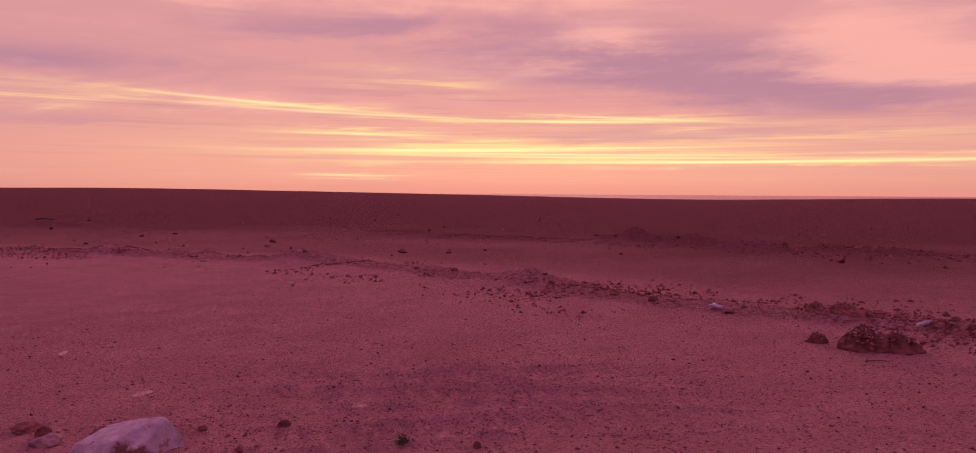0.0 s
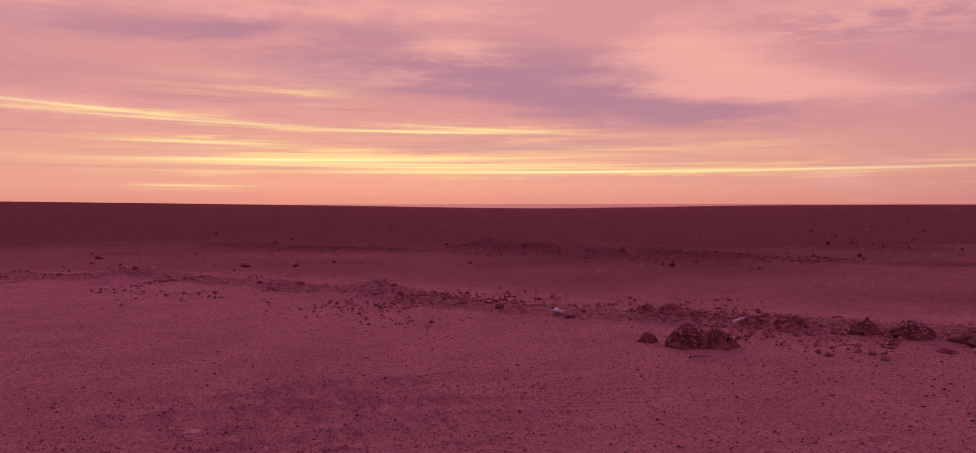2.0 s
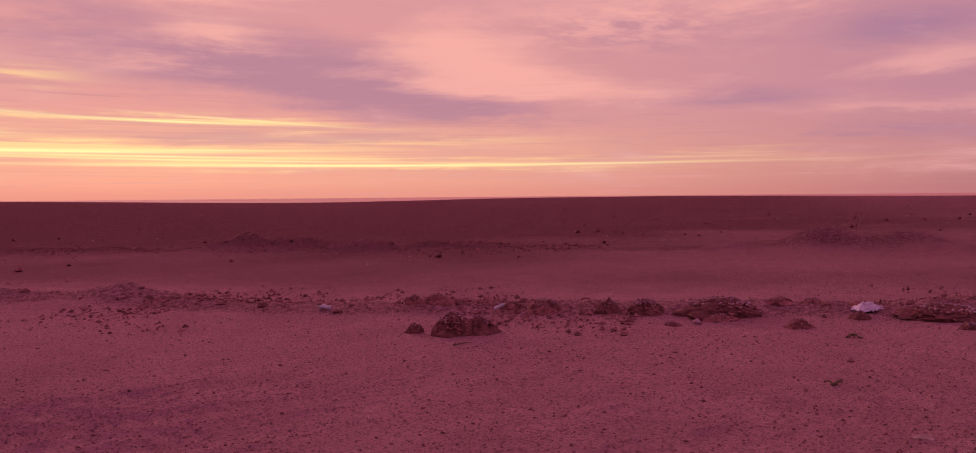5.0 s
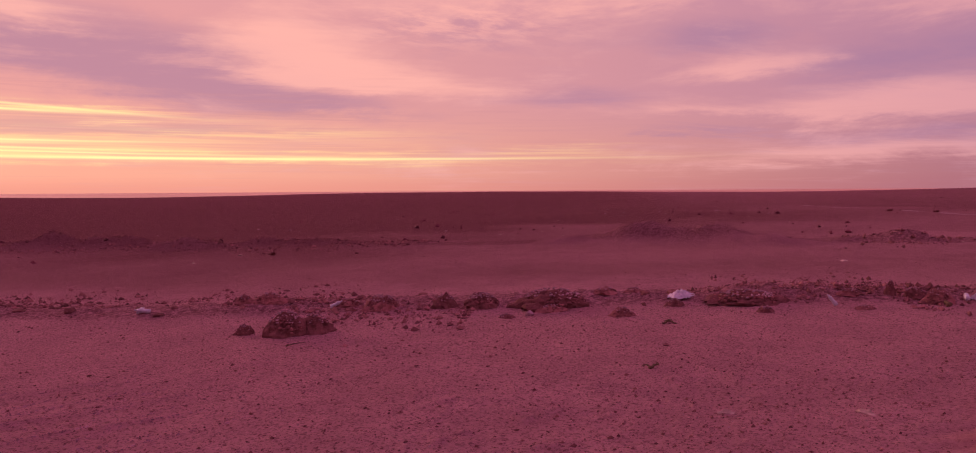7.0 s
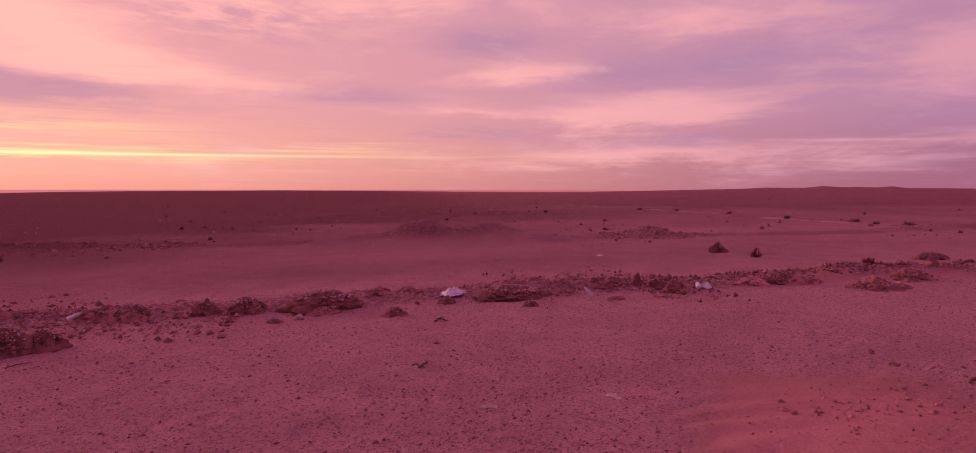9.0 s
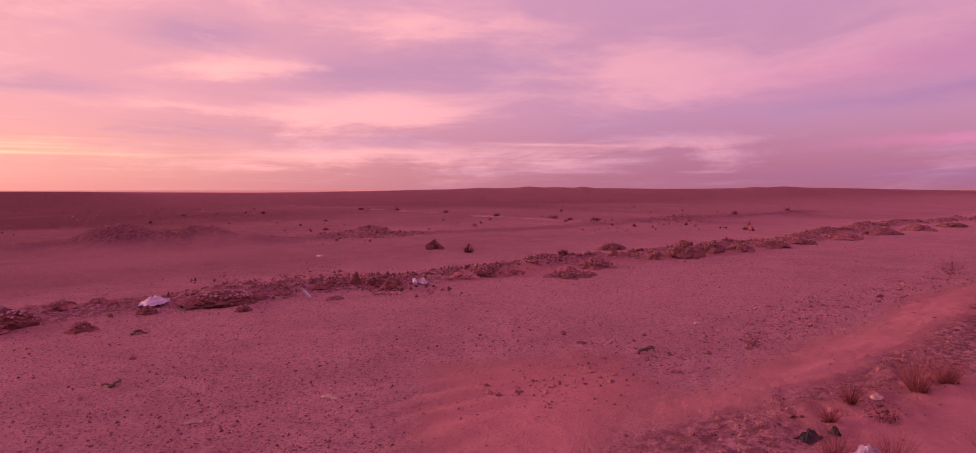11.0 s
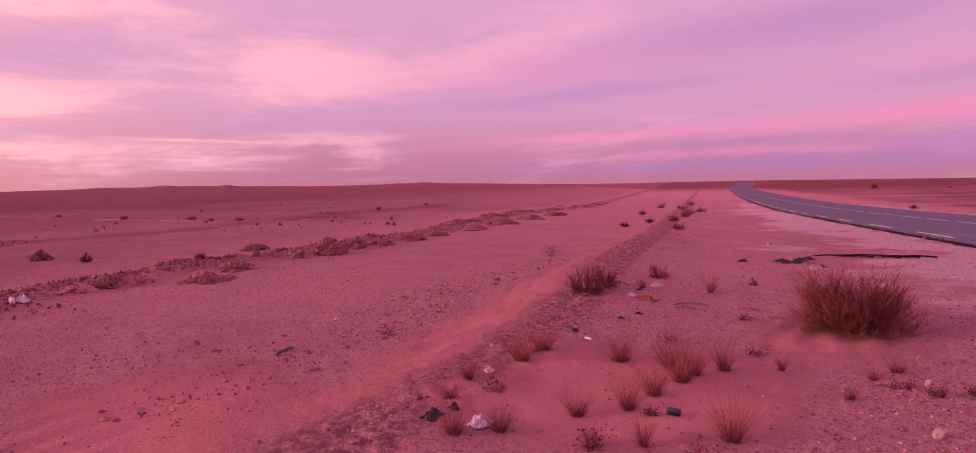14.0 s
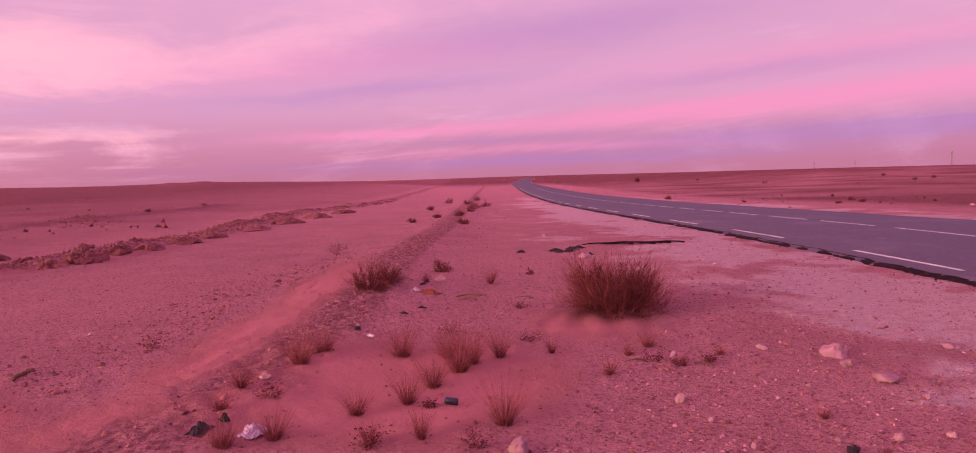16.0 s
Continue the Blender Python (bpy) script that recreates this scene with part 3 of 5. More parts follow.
def road_line(step=2.0):
    """Points, headings along the road's middle, evenly spaced, eased at the bends."""
    p = [Vector(q) for q in ROAD]
    pts = []
    for a, b in zip(p, p[1:]):
        n = max(1, round((b - a).length / step))
        pts += [a.lerp(b, k / n) for k in range(n)]
    pts = np.array([tuple(q) for q in pts])
    for _ in range(30):
        pts[1:-1] = (pts[:-2] + 2 * pts[1:-1] + pts[2:]) / 4
    d = np.gradient(pts, axis=0)
    d /= np.linalg.norm(d, axis=1)[:, None]
    return pts, d


ROAD_PTS, ROAD_DIR = road_line()
ROAD_GONE = np.concatenate([[0], np.cumsum(np.linalg.norm(np.diff(ROAD_PTS, axis=0), axis=1))])


def on_road(gone, aside):
    """A place on the road: metres along it, metres to the right of its middle."""
    x, y = np.interp(gone, ROAD_GONE, ROAD_PTS[:, 0]), np.interp(gone, ROAD_GONE, ROAD_PTS[:, 1])
    dx, dy = np.interp(gone, ROAD_GONE, ROAD_DIR[:, 0]), np.interp(gone, ROAD_GONE, ROAD_DIR[:, 1])
    x, y = x + dy * aside, y - dx * aside
    return x, y, land(x, y) + 0.04


def make_road():
    gone = np.arange(0, ROAD_GONE[-1], 0.5)
    wob = 0.05 * rough(gone, gone * 0, 1.2, 51) + 0.05 * rough(gone, gone * 0, 0.5, 52)
    wob2 = 0.10 * rough(gone, gone * 0, 2.4, 53) + 0.05 * rough(gone, gone * 0, 0.6, 54)
    cols = [(-ROAD_HALF - 0.16, -0.16, wob), (-ROAD_HALF, -0.01, wob), (-2.2, 0.02, 0), (0, 0.04, 0), (2.2, 0.02, 0), (ROAD_HALF, -0.01, wob2), (ROAD_HALF + 0.3, -0.16, wob2)]
    strips = []
    for aside, lift, w in cols:
        x, y, z = on_road(gone, aside + w)
        strips.append(np.stack([x, y, z + lift], -1))
    v = np.stack(strips, 1).reshape(-1, 3)
    f = grid_faces(len(gone), len(cols))
    tagged(new("road", mesh_of("road", v.tolist(), f.tolist(), ASPHALT, True)), "worn grey asphalt road with broken edges", "road", kind="structure")
    # crumbled dark edge towards the verge
    top = [(-ROAD_HALF - 0.20, -0.10), (-ROAD_HALF - 0.10, -0.03), (-ROAD_HALF + 0.02, 0.0)]
    g = np.arange(120, 330, 0.16)
    jag = 0.09 * rough(g, g * 0, 0.45, 55) + 0.06 * rough(g, g * 0, 0.17, 56)
    strips = []
    for k, (aside, lift) in enumerate(top):
        x, y, z = on_road(g, aside + jag * (1.0 if k < 2 else 0.7))
        strips.append(np.stack([x, y, z + lift + 0.012 * rough(g, g * 0 + k, 0.3, 57)], -1))
    v = np.stack(strips, 1).reshape(-1, 3)
    tagged(new("road_edge", mesh_of("road_edge", v.tolist(), grid_faces(len(g), 3).tolist(), TAR)), "crumbling dark tar edge of the asphalt", "road edge", kind="structure")
    # white dashes along the near edge, and closer ones along the middle
    for aside, (px, py), dash, period in ((-3.87, (9.22, -15.87), 3.2, 6.4), (0.03, (14.95, -23.5), 3.1, 4.1)):
        k = int(np.argmin(np.hypot(ROAD_PTS[:, 0] - px, ROAD_PTS[:, 1] - py)))
        end = ROAD_GONE[k] + (px - ROAD_PTS[k, 0]) * ROAD_DIR[k, 0] + (py - ROAD_PTS[k, 1]) * ROAD_DIR[k, 1]
        g0 = end - dash - 7 * period
        lift = 0.046 if abs(aside) < 1 else 0.02 - 0.03 * (abs(aside) - 2.2) / (ROAD_HALF - 2.2) + 0.007
        while g0 < end + 170:
            g = np.linspace(g0, g0 + dash, 13)
            x0, y0, z0 = on_road(g, aside - 0.06 + 0.008 * rough(g, g * 0, 0.3, 58))
            x1, y1, z1 = on_road(g, aside + 0.06 + 0.008 * rough(g, g * 0, 0.3, 59))
            v = np.stack([np.stack([x0, y0, z0 + lift], -1), np.stack([x1, y1, z1 + lift], -1)], 1).reshape(-1, 3)
            tagged(new("road_marking", mesh_of("road_marking", v.tolist(), grid_faces(len(g), 2).tolist(), LINE_PAINT)), "worn white dash painted along the asphalt", "road marking", "dashes of the road", "structure")
            g0 += period


make_road()


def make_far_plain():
    """The lower plain beyond the brow; a weak pink glow paints its haze."""
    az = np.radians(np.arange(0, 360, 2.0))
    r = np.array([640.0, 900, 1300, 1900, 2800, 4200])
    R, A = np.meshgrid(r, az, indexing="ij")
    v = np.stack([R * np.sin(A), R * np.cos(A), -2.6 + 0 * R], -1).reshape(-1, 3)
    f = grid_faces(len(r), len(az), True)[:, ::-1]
    tagged(new("backdrop", mesh_of("backdrop", v.tolist(), f.tolist(), FAR_GLOW_LAND)), "desert plain at the horizon, its haze painted as a pink glow", "distance", kind="structure")


make_far_plain()


# ---------------------------------------------------------------- builders
rnd = random.Random(7)
nrnd = np.random.default_rng(11)


def part(name, mesh, parent, label=""):
    ob = new(name, mesh)
    ob.parent = parent
    if label:
        ob["label"] = label
    return ob


def stand(ob, x, y, turn=0.0, sink=0.0, lean=(0.0, 0.0)):
    ob.matrix_world = Matrix.Translation((x, y, level(x, y) - sink)) @ Euler((lean[0], lean[1], turn)).to_matrix().to_4x4()
    return ob


def ball(sub):
    bm = bmesh.new()
    bmesh.ops.create_icosphere(bm, subdivisions=sub, radius=1.0)
    v = np.array([tuple(q.co) for q in bm.verts])
    f = np.array([[w.index for w in q.verts] for q in bm.faces])
    bm.free()
    return v, f


BALL1, BALL2, BALL3, BALL4 = ball(1), ball(2), ball(3), ball(4)


def lumpy(base, size, seed, bite=0.25, fine=0.08, facet=0.0):
    """Vertices of a broken lump of rock or earth: dents, corners and grit."""
    v = base[0].copy()
    off = Vector((seed * 3.7, seed * 1.9, seed * 5.3))
    k = np.array([bite * noise.noise(Vector(p) * 1.3 + off) + bite * 0.6 * noise.noise(Vector(p) * 2.9 + off) + fine * noise.noise(Vector(p) * 8.0 + off) for p in v])
    if facet:
        g = np.random.default_rng(seed)
        for _ in range(9):
            n = g.normal(size=3)
            n /= np.linalg.norm(n)
            over = v @ n - facet * g.uniform(0.85, 1.25)
            v = v - np.outer(np.clip(over, 0, None), n)
    return v * (1 + k)[:, None] * np.array(size)


def lump_mesh(name, base, size, seed, mat, smooth=False, **how):
    v = lumpy(base, size, seed, **how)
    return mesh_of(name, v.tolist(), base[1].tolist(), mat, smooth)


def gather(pieces):
    """Joins (vertices, faces) pieces."""
    vs, fs, n = [], [], 0
    for v, f in pieces:
        vs.append(v)
        fs.append(f + n)
        n += len(v)
    return np.concatenate(vs), np.concatenate(fs)


# six sided grit, with eight faces each
OCTA = (np.array([(1, 0, 0), (-1, 0, 0), (0, 1, 0), (0, -1, 0), (0, 0, 1), (0, 0, -1)], float),
        np.array([(0, 2, 4), (2, 1, 4), (1, 3, 4), (3, 0, 4), (2, 0, 5), (1, 2, 5), (3, 1, 5), (0, 3, 5)]))


def scatter(name, label, category, xy, sizes, mat, flat=0.6):
    """Many small stones lying on the ground, as one object."""
    n = len(xy)
    v = OCTA[0][None] * nrnd.uniform(0.6, 1.25, (n, 6, 1)) + nrnd.normal(0, 0.16, (n, 6, 3))
    a = nrnd.uniform(0, 2 * math.pi, n)
    c, s = np.cos(a)[:, None], np.sin(a)[:, None]
    x, y = v[:, :, 0] * c - v[:, :, 1] * s, v[:, :, 0] * s + v[:, :, 1] * c
    v = np.stack([x, y * nrnd.uniform(0.55, 1.0, (n, 1)), v[:, :, 2] * flat], -1) * np.asarray(sizes)[:, None, None]
    z = ground(xy[:, 0], xy[:, 1]) + np.asarray(sizes) * flat * 0.3
    v += np.concatenate([xy, z[:, None]], 1)[:, None, :]
    f = OCTA[1][None] + (np.arange(n) * 6)[:, None, None]
    return tagged(new(name, mesh_of(name, v.reshape(-1, 3).tolist(), f.reshape(-1, 3).tolist(), mat)), label, category, kind="stuff")


def along_line(line, n, spread, side=0.0, lo=0.0, hi=None):
    """Places strewn beside a line of points, between two distances along it."""
    p = np.array(line, float)
    seg = np.linalg.norm(np.diff(p, axis=0), axis=1)
    gone = np.concatenate([[0], np.cumsum(seg)])
    g = nrnd.uniform(lo, hi or gone[-1], n)
    x, y = np.interp(g, gone, p[:, 0]), np.interp(g, gone, p[:, 1])
    k = np.clip(np.searchsorted(gone, g) - 1, 0, len(seg) - 1)
    d = np.diff(p, axis=0)[k] / seg[k][:, None]
    o = nrnd.normal(side, spread, n)
    return np.stack([x + d[:, 1] * o, y - d[:, 0] * o], -1)


# ---------------------------------------------------------------- heaps of earth along the spoil ridge
def earth_heap(x, y, wide, high, seed, label, stones=18, group="heaps of the spoil ridge", mat=CLOD):
    """A slumped heap of crusted earth with crumbs and stones in it."""
    g = np.random.default_rng(seed)
    base = BALL4 if wide > 0.5 else BALL3
    v = lumpy(base, (wide * 0.5, wide * 0.36, high), seed, 0.40, 0.15)
    crag = np.array([abs(noise.noise(Vector(q) * (4.2 / wide ** 0.5) + Vector((seed, 0, 0)))) for q in v])
    v *= (1.08 - 0.5 * np.clip(0.30 - crag, 0, 0.30))[:, None]
    foot = np.clip(1 - v[:, 2] / high, 0, 1)
    v[:, :2] *= (0.72 + 0.5 * foot)[:, None]
    v[:, 2] = np.where(v[:, 2] < -0.2 * high, -0.2 * high, v[:, 2] * (0.85 + 0.15 * foot))
    grit = nrnd.normal(0, 0.007 * min(1.0, wide * 2), v.shape)
    ob = new("earth_mound", mesh_of("earth_mound", (v + grit).tolist(), base[1].tolist(), mat))
    stand(ob, x, y, g.uniform(0, 0.5) + math.atan2(-0.75, 0.65), 0.02)
    tagged(ob, label, "earth mound", group)
    bits = []
    for k in range(stones):
        a, r = g.uniform(0, 2 * math.pi), 0.62 * math.sqrt(g.uniform(0.05, 1.0))
        s = wide ** 0.5 * g.uniform(0.012, 0.05)
        top = high * math.sqrt(max(0.0, 1 - (r / 0.62) ** 2)) * 0.80
        p = lumpy(BALL1, (s, s * g.uniform(0.6, 1), s * g.uniform(0.5, 0.9)), seed * 50 + k, 0.3, 0.1, 0.8)
        bits.append((p + np.array([r * wide * math.cos(a) * 0.85, r * wide * 0.72 * math.sin(a), top]), BALL1[1]))
    v, f = gather(bits)
    tagged(part("rubble", mesh_of("rubble", v.tolist(), f.tolist(), mat), ob), kind="stuff")
    pale = []
    for k in range(max(4, stones // 2)):
        a, r = g.uniform(0, 2 * math.pi), 0.5 * math.sqrt(g.uniform(0.05, 1.0))
        s = wide ** 0.5 * g.uniform(0.010, 0.030)
        top = high * math.sqrt(max(0.0, 1 - (r / 0.62) ** 2)) * 0.98
        p = lumpy(BALL1, (s, s * 0.8, s * 0.7), seed * 70 + k, 0.3, 0.1, 0.8)
        pale.append((p + np.array([r * wide * math.cos(a) * 0.85, r * wide * 0.72 * math.sin(a), top]), BALL1[1]))
    v, f = gather(pale)
    tagged(part("chip_gravel", mesh_of("chip_gravel", v.tolist(), f.tolist(), PALE_STONE), ob, "pale limestone chips"), kind="stuff")
    return ob


HEAPS = [  # x, y, width, height
    (5.80, 11.55, 0.80, 0.40), (6.24, 11.42, 0.70, 0.30), (5.37, 12.25, 0.36, 0.18), (6.87, 14.5, 0.66, 0.2), (6.50, 14.9, 0.36, 0.16), (8.01, 13.3, 0.62, 0.16),
    (8.33, 12.5, 0.74, 0.28), (9.22, 11.6, 0.56, 0.27), (9.72, 11.05, 0.78, 0.25), (10.64, 9.98, 1.60, 0.34), (10.22, 9.6, 0.60, 0.13), (9.28, 9.85, 0.34, 0.08),
    (10.60, 8.25, 0.44, 0.16), (12.00, 8.12, 0.38, 0.15), (13.15, 7.3, 1.55, 0.17), (12.39, 6.5, 0.34, 0.12), (14.96, 5.4, 0.20, 0.27), (15.16, 5.05, 0.46, 0.17),
    (14.94, 4.58, 0.56, 0.27), (11.95, 9.75, 0.55, 0.11), (12.44, 9.4, 0.42, 0.10), (14.52, 5.95, 0.52, 0.11), (13.61, 5.3, 0.42, 0.08)]
for n, (x, y, w, h) in enumerate(HEAPS):
    what = "large dark crusted earth mound studded with stones" if w > 0.75 else "dark crusted clod of earth on the sand"
    earth_heap(x, y, w * 0.82, h * 1.1, 100 + n, what, 210 if w > 0.7 else 80)
RUBBLE_HEAPS = [(16.58, 3.5, 0.8, 0.12), (17.0, 3.0, 0.7, 0.17), (17.2, 2.55, 0.8, 0.16), (17.4, 1.25, 0.7, 0.18), (23.83, 6.04, 0.6, 0.26), (18.73, 0.6, 0.9, 0.2), (17.17, 1.1, 1.2, 0.1), (21.46, -1.72, 0.96, 0.33), (20.71, -0.91, 0.56, 0.2), (22.81, -2.61, 0.77, 0.26), (23.71, -3.52, 0.93, 0.19), (25.4, -4.8, 1.1, 0.21), (27.5, -6.13, 1.01, 0.19), (31.15, -8.42, 1.56, 0.24), (35.28, -11.18, 1.73, 0.3), (40.57, -14.54, 1.7, 0.32), (47.55, -18.9, 1.93, 0.26), (24.06, 0.31, 0.81, 0.2)]
for n, (x, y, w, h) in enumerate(RUBBLE_HEAPS):
    earth_heap(x, y, w, h * 1.2, 200 + n, "heap of earth and broken stone on the plain", 60, "rubble heaps along the track", SPOIL_STONE)

# loose clods between the heaps
CLODS = [lump_mesh("clod", BALL2, (0.09, 0.075, 0.055), 300 + k, CLOD, bite=0.4, fine=0.25) for k in range(7)]
spots = np.concatenate([along_line(SPOIL, 110, 0.3, 0.0, 84.0, 121.8), along_line(SPOIL, 80, 0.5, 0.0, 33.6, 84.0), along_line(SPOIL, 90, 0.5, 0.0, 119.7, 151.2)])
for n, (x, y) in enumerate(spots):
    ob = new("clod", CLODS[n % 7])
    k = rnd.choice((0.5, 0.6, 0.8, 1.0, 1.5))
    stand(ob, x, y, rnd.uniform(0, 6.28), 0.005)
    ob.scale = (k, k * rnd.uniform(0.8, 1.2), k * rnd.uniform(0.7, 1.1))
    tagged(ob, "loose dark clod of crusted earth", "clod", "loose clods of the ridge")

# broken slabs farther along the ridge and stones of the berm
SLABS = [lump_mesh("stone_slab", BALL2, (0.16, 0.11, 0.05), 340 + k, STONE, bite=0.25, fine=0.08, facet=0.7) for k in range(6)]
spots = along_line(SPOIL, 230, 0.7, 0.0, 128.1, 174.4)
for n, (x, y) in enumerate(spots):
    ob = new("stone_slab", SLABS[n % 6])
    k = rnd.uniform(0.6, 1.7)
    stand(ob, x, y, rnd.uniform(0, 6.28), -0.01, (rnd.uniform(-0.5, 0.5), rnd.uniform(-0.5, 0.5)))
    ob.scale = (k, k, k)
    tagged(ob, "broken slab of reddish stone on the ridge", "stone", "stone slabs of the ridge")
STONES = [lump_mesh("stone", BALL2, (0.05, 0.042, 0.03), 360 + k, STONE, bite=0.25, fine=0.08, facet=0.75) for k in range(6)]
GRAVEL = ((7.6, 0.8), (8.7, 0.1), (9.7, -0.65), (10.9, -1.75), (13.1, -3.4), (15.4, -5.2), (17.2, -6.9))
spots = np.concatenate([along_line(GRAVEL, 80, 0.4, -0.2), along_line(BERM, 60, 0.26, 0.0, 2.5, 16.5)])
for n, (x, y) in enumerate(spots):
    ob = new("stone", STONES[n % 6])
    k = rnd.choice((0.35, 0.4, 0.5, 0.7, 1.1))
    stand(ob, x, y, rnd.uniform(0, 6.28), -0.004)
    ob.scale = (k, k, k * rnd.uniform(0.7, 1.2))
    tagged(ob, "reddish stone lying on the gravel berm", "stone", "stones of the berm")


# ---------------------------------------------------------------- grit and gravel
def field(n, x0, x1, y0, y1):
    return np.stack([nrnd.uniform(x0, x1, n), nrnd.uniform(y0, y1, n)], -1)


def fan(n, a0, a1, r0, r1):
    """Evenly strewn places between two bearings and two distances."""
    a, r = np.radians(nrnd.uniform(a0, a1, n)), np.exp(nrnd.uniform(math.log(r0), math.log(r1), n))
    return np.stack([r * np.sin(a), r * np.cos(a)], -1)


def sizes(n, lo, hi):
    return lo * (hi / lo) ** (nrnd.uniform(0, 1, n) ** 2.2)


def bare(xy, keep=0.25):
    """Leaves out most of what would lie in blown sand or on the road."""
    d, _, _ = off_line(xy[:, 0], xy[:, 1], ROAD)
    ok = (drift_mask(xy[:, 0], xy[:, 1]) < 0.35) | (nrnd.uniform(0, 1, len(xy)) < keep)
    clump = 0.7 * rough(xy[:, 0], xy[:, 1], 0.9, 71) + 0.7 * rough(xy[:, 0], xy[:, 1], 3.1, 72) > nrnd.uniform(-1.6, 0.9, len(xy))
    return xy[ok & (d > ROAD_HALF + 0.25) & clump]


p = bare(fan(62000, -42, 172, 4.8, 24))
scatter("gravel", "dark reddish gravel strewn over the desert soil", "gravel", p, sizes(len(p), 0.005, 0.022), STONE)
p = bare(fan(20000, -42, 172, 5, 30))
scatter("gravel", "dark crumbs of earth strewn over the soil", "gravel", p, sizes(len(p), 0.007, 0.034), CLOD)
p = bare(fan(6500, -42, 172, 5, 40))
scatter("pale_gravel", "pale limestone chips strewn over the soil", "gravel", p, sizes(len(p), 0.006, 0.018), PALE_STONE)
p = np.concatenate([along_line(GRAVEL, 1500, 0.42, -0.1), along_line(BERM, 1500, 0.26, 0.0, 0.0, 20.4), along_line(BERM, 1800, 0.9, 0.1, 15.3, 63.6), along_line(SPOIL, 3500, 0.45, 0, 79.8, 126.0), along_line(SPOIL, 4200, 0.7, 0, 33.6, 84.0), along_line(SPOIL, 4500, 0.7, 0, 121.8, 178.6), along_line(SPOIL_FAR, 1500, 1.1, 0, 10.4, 93.9)])
scatter("rubble_gravel", "coarse reddish rubble along the pushed-up ridges", "gravel", p, sizes(len(p), 0.008, 0.042), STONE)
p = along_line(SPOIL, 18000, 1.5, 0.2, 25.2, 84.0)
p = p[rough(p[:, 0], p[:, 1], 4.0, 81) + 0.5 * rough(p[:, 0], p[:, 1], 1.1, 82) > 0.12]
scatter("ridge_rubble", "reddish rubble in patches along the low ridge", "rubble", p, sizes(len(p), 0.018, 0.085), SPOIL_STONE, 0.75)
p = along_line(SPOIL_FAR, 9000, 1.5, 0.0, 8.3, 93.9)
p = p[rough(p[:, 0], p[:, 1], 5.0, 84) + 0.5 * rough(p[:, 0], p[:, 1], 1.3, 85) > 0.1]
scatter("ridge_rubble", "reddish rubble in patches along the farther ridge", "rubble", p, sizes(len(p), 0.025, 0.11), SPOIL_STONE, 0.75)
p = along_line(SPOIL, 3200, 0.28, 0, 81.9, 130.2)
scatter("ridge_rubble", "dark lumps of earth and stone along the spoil ridge", "rubble", p, sizes(len(p), 0.02, 0.085), CLOD, 0.8)
rut = np.concatenate([np.stack([u, 0.35 * k + 7.35 + (0.04 + 0.012 * k) * u + 0.12 * rough(u, u * 0, 0.8, 90 + k) + nrnd.normal(0, 0.035, 420)], -1)
                      for k in range(10) for u in [nrnd.normal(0.3, 1.9, 420)]])
rut = rut[rough(rut[:, 0], rut[:, 1], 0.5, 93) > -0.15]
scatter("rut_crumbs", "crumbs of earth thrown up in lines beside tyre ruts", "crumbs", rut, sizes(len(rut), 0.007, 0.024), VERGE_STONE, 0.7)
p = bare(fan(11000, 95, 172, 4.5, 16), 0.12)
scatter("verge_gravel", "pinkish pale gravel on the road verge", "gravel", p, sizes(len(p), 0.006, 0.028), VERGE_STONE)
g = nrnd.uniform(110, 260, 1500)
x, y, z = on_road(g, -ROAD_HALF - 0.25 + nrnd.normal(0, 0.16, len(g)))
p = np.stack([x, y], -1)
scatter("road_edge_crumbs", "crumbled black asphalt along the road edge", "gravel", p, sizes(len(p), 0.008, 0.03), TAR)
p = np.concatenate([fan(420, -40, 95, 45, 150), fan(60, 140, 168, 40, 120)])
scatter("far_stones", "pale stones and scraps far out on the plain", "stones", p, sizes(len(p), 0.04, 0.16), PALE_STONE)
p = fan(150, -40, 100, 28, 110)
scatter("far_litter", "bleached scraps of litter far out on the plain", "litter", p, sizes(len(p), 0.035, 0.13), CARDBOARD, 0.5)
p = np.concatenate([fan(500, -40, 100, 35, 160), fan(90, 130, 168, 40, 140)])
scatter("far_scrub", "small dark scrub far out on the plain", "scrub", p[off_line(p[:, 0], p[:, 1], ROAD)[0] > 8], sizes(len(p), 0.06, 0.24)[: int((off_line(p[:, 0], p[:, 1], ROAD)[0] > 8).sum())], HERB, 0.8)


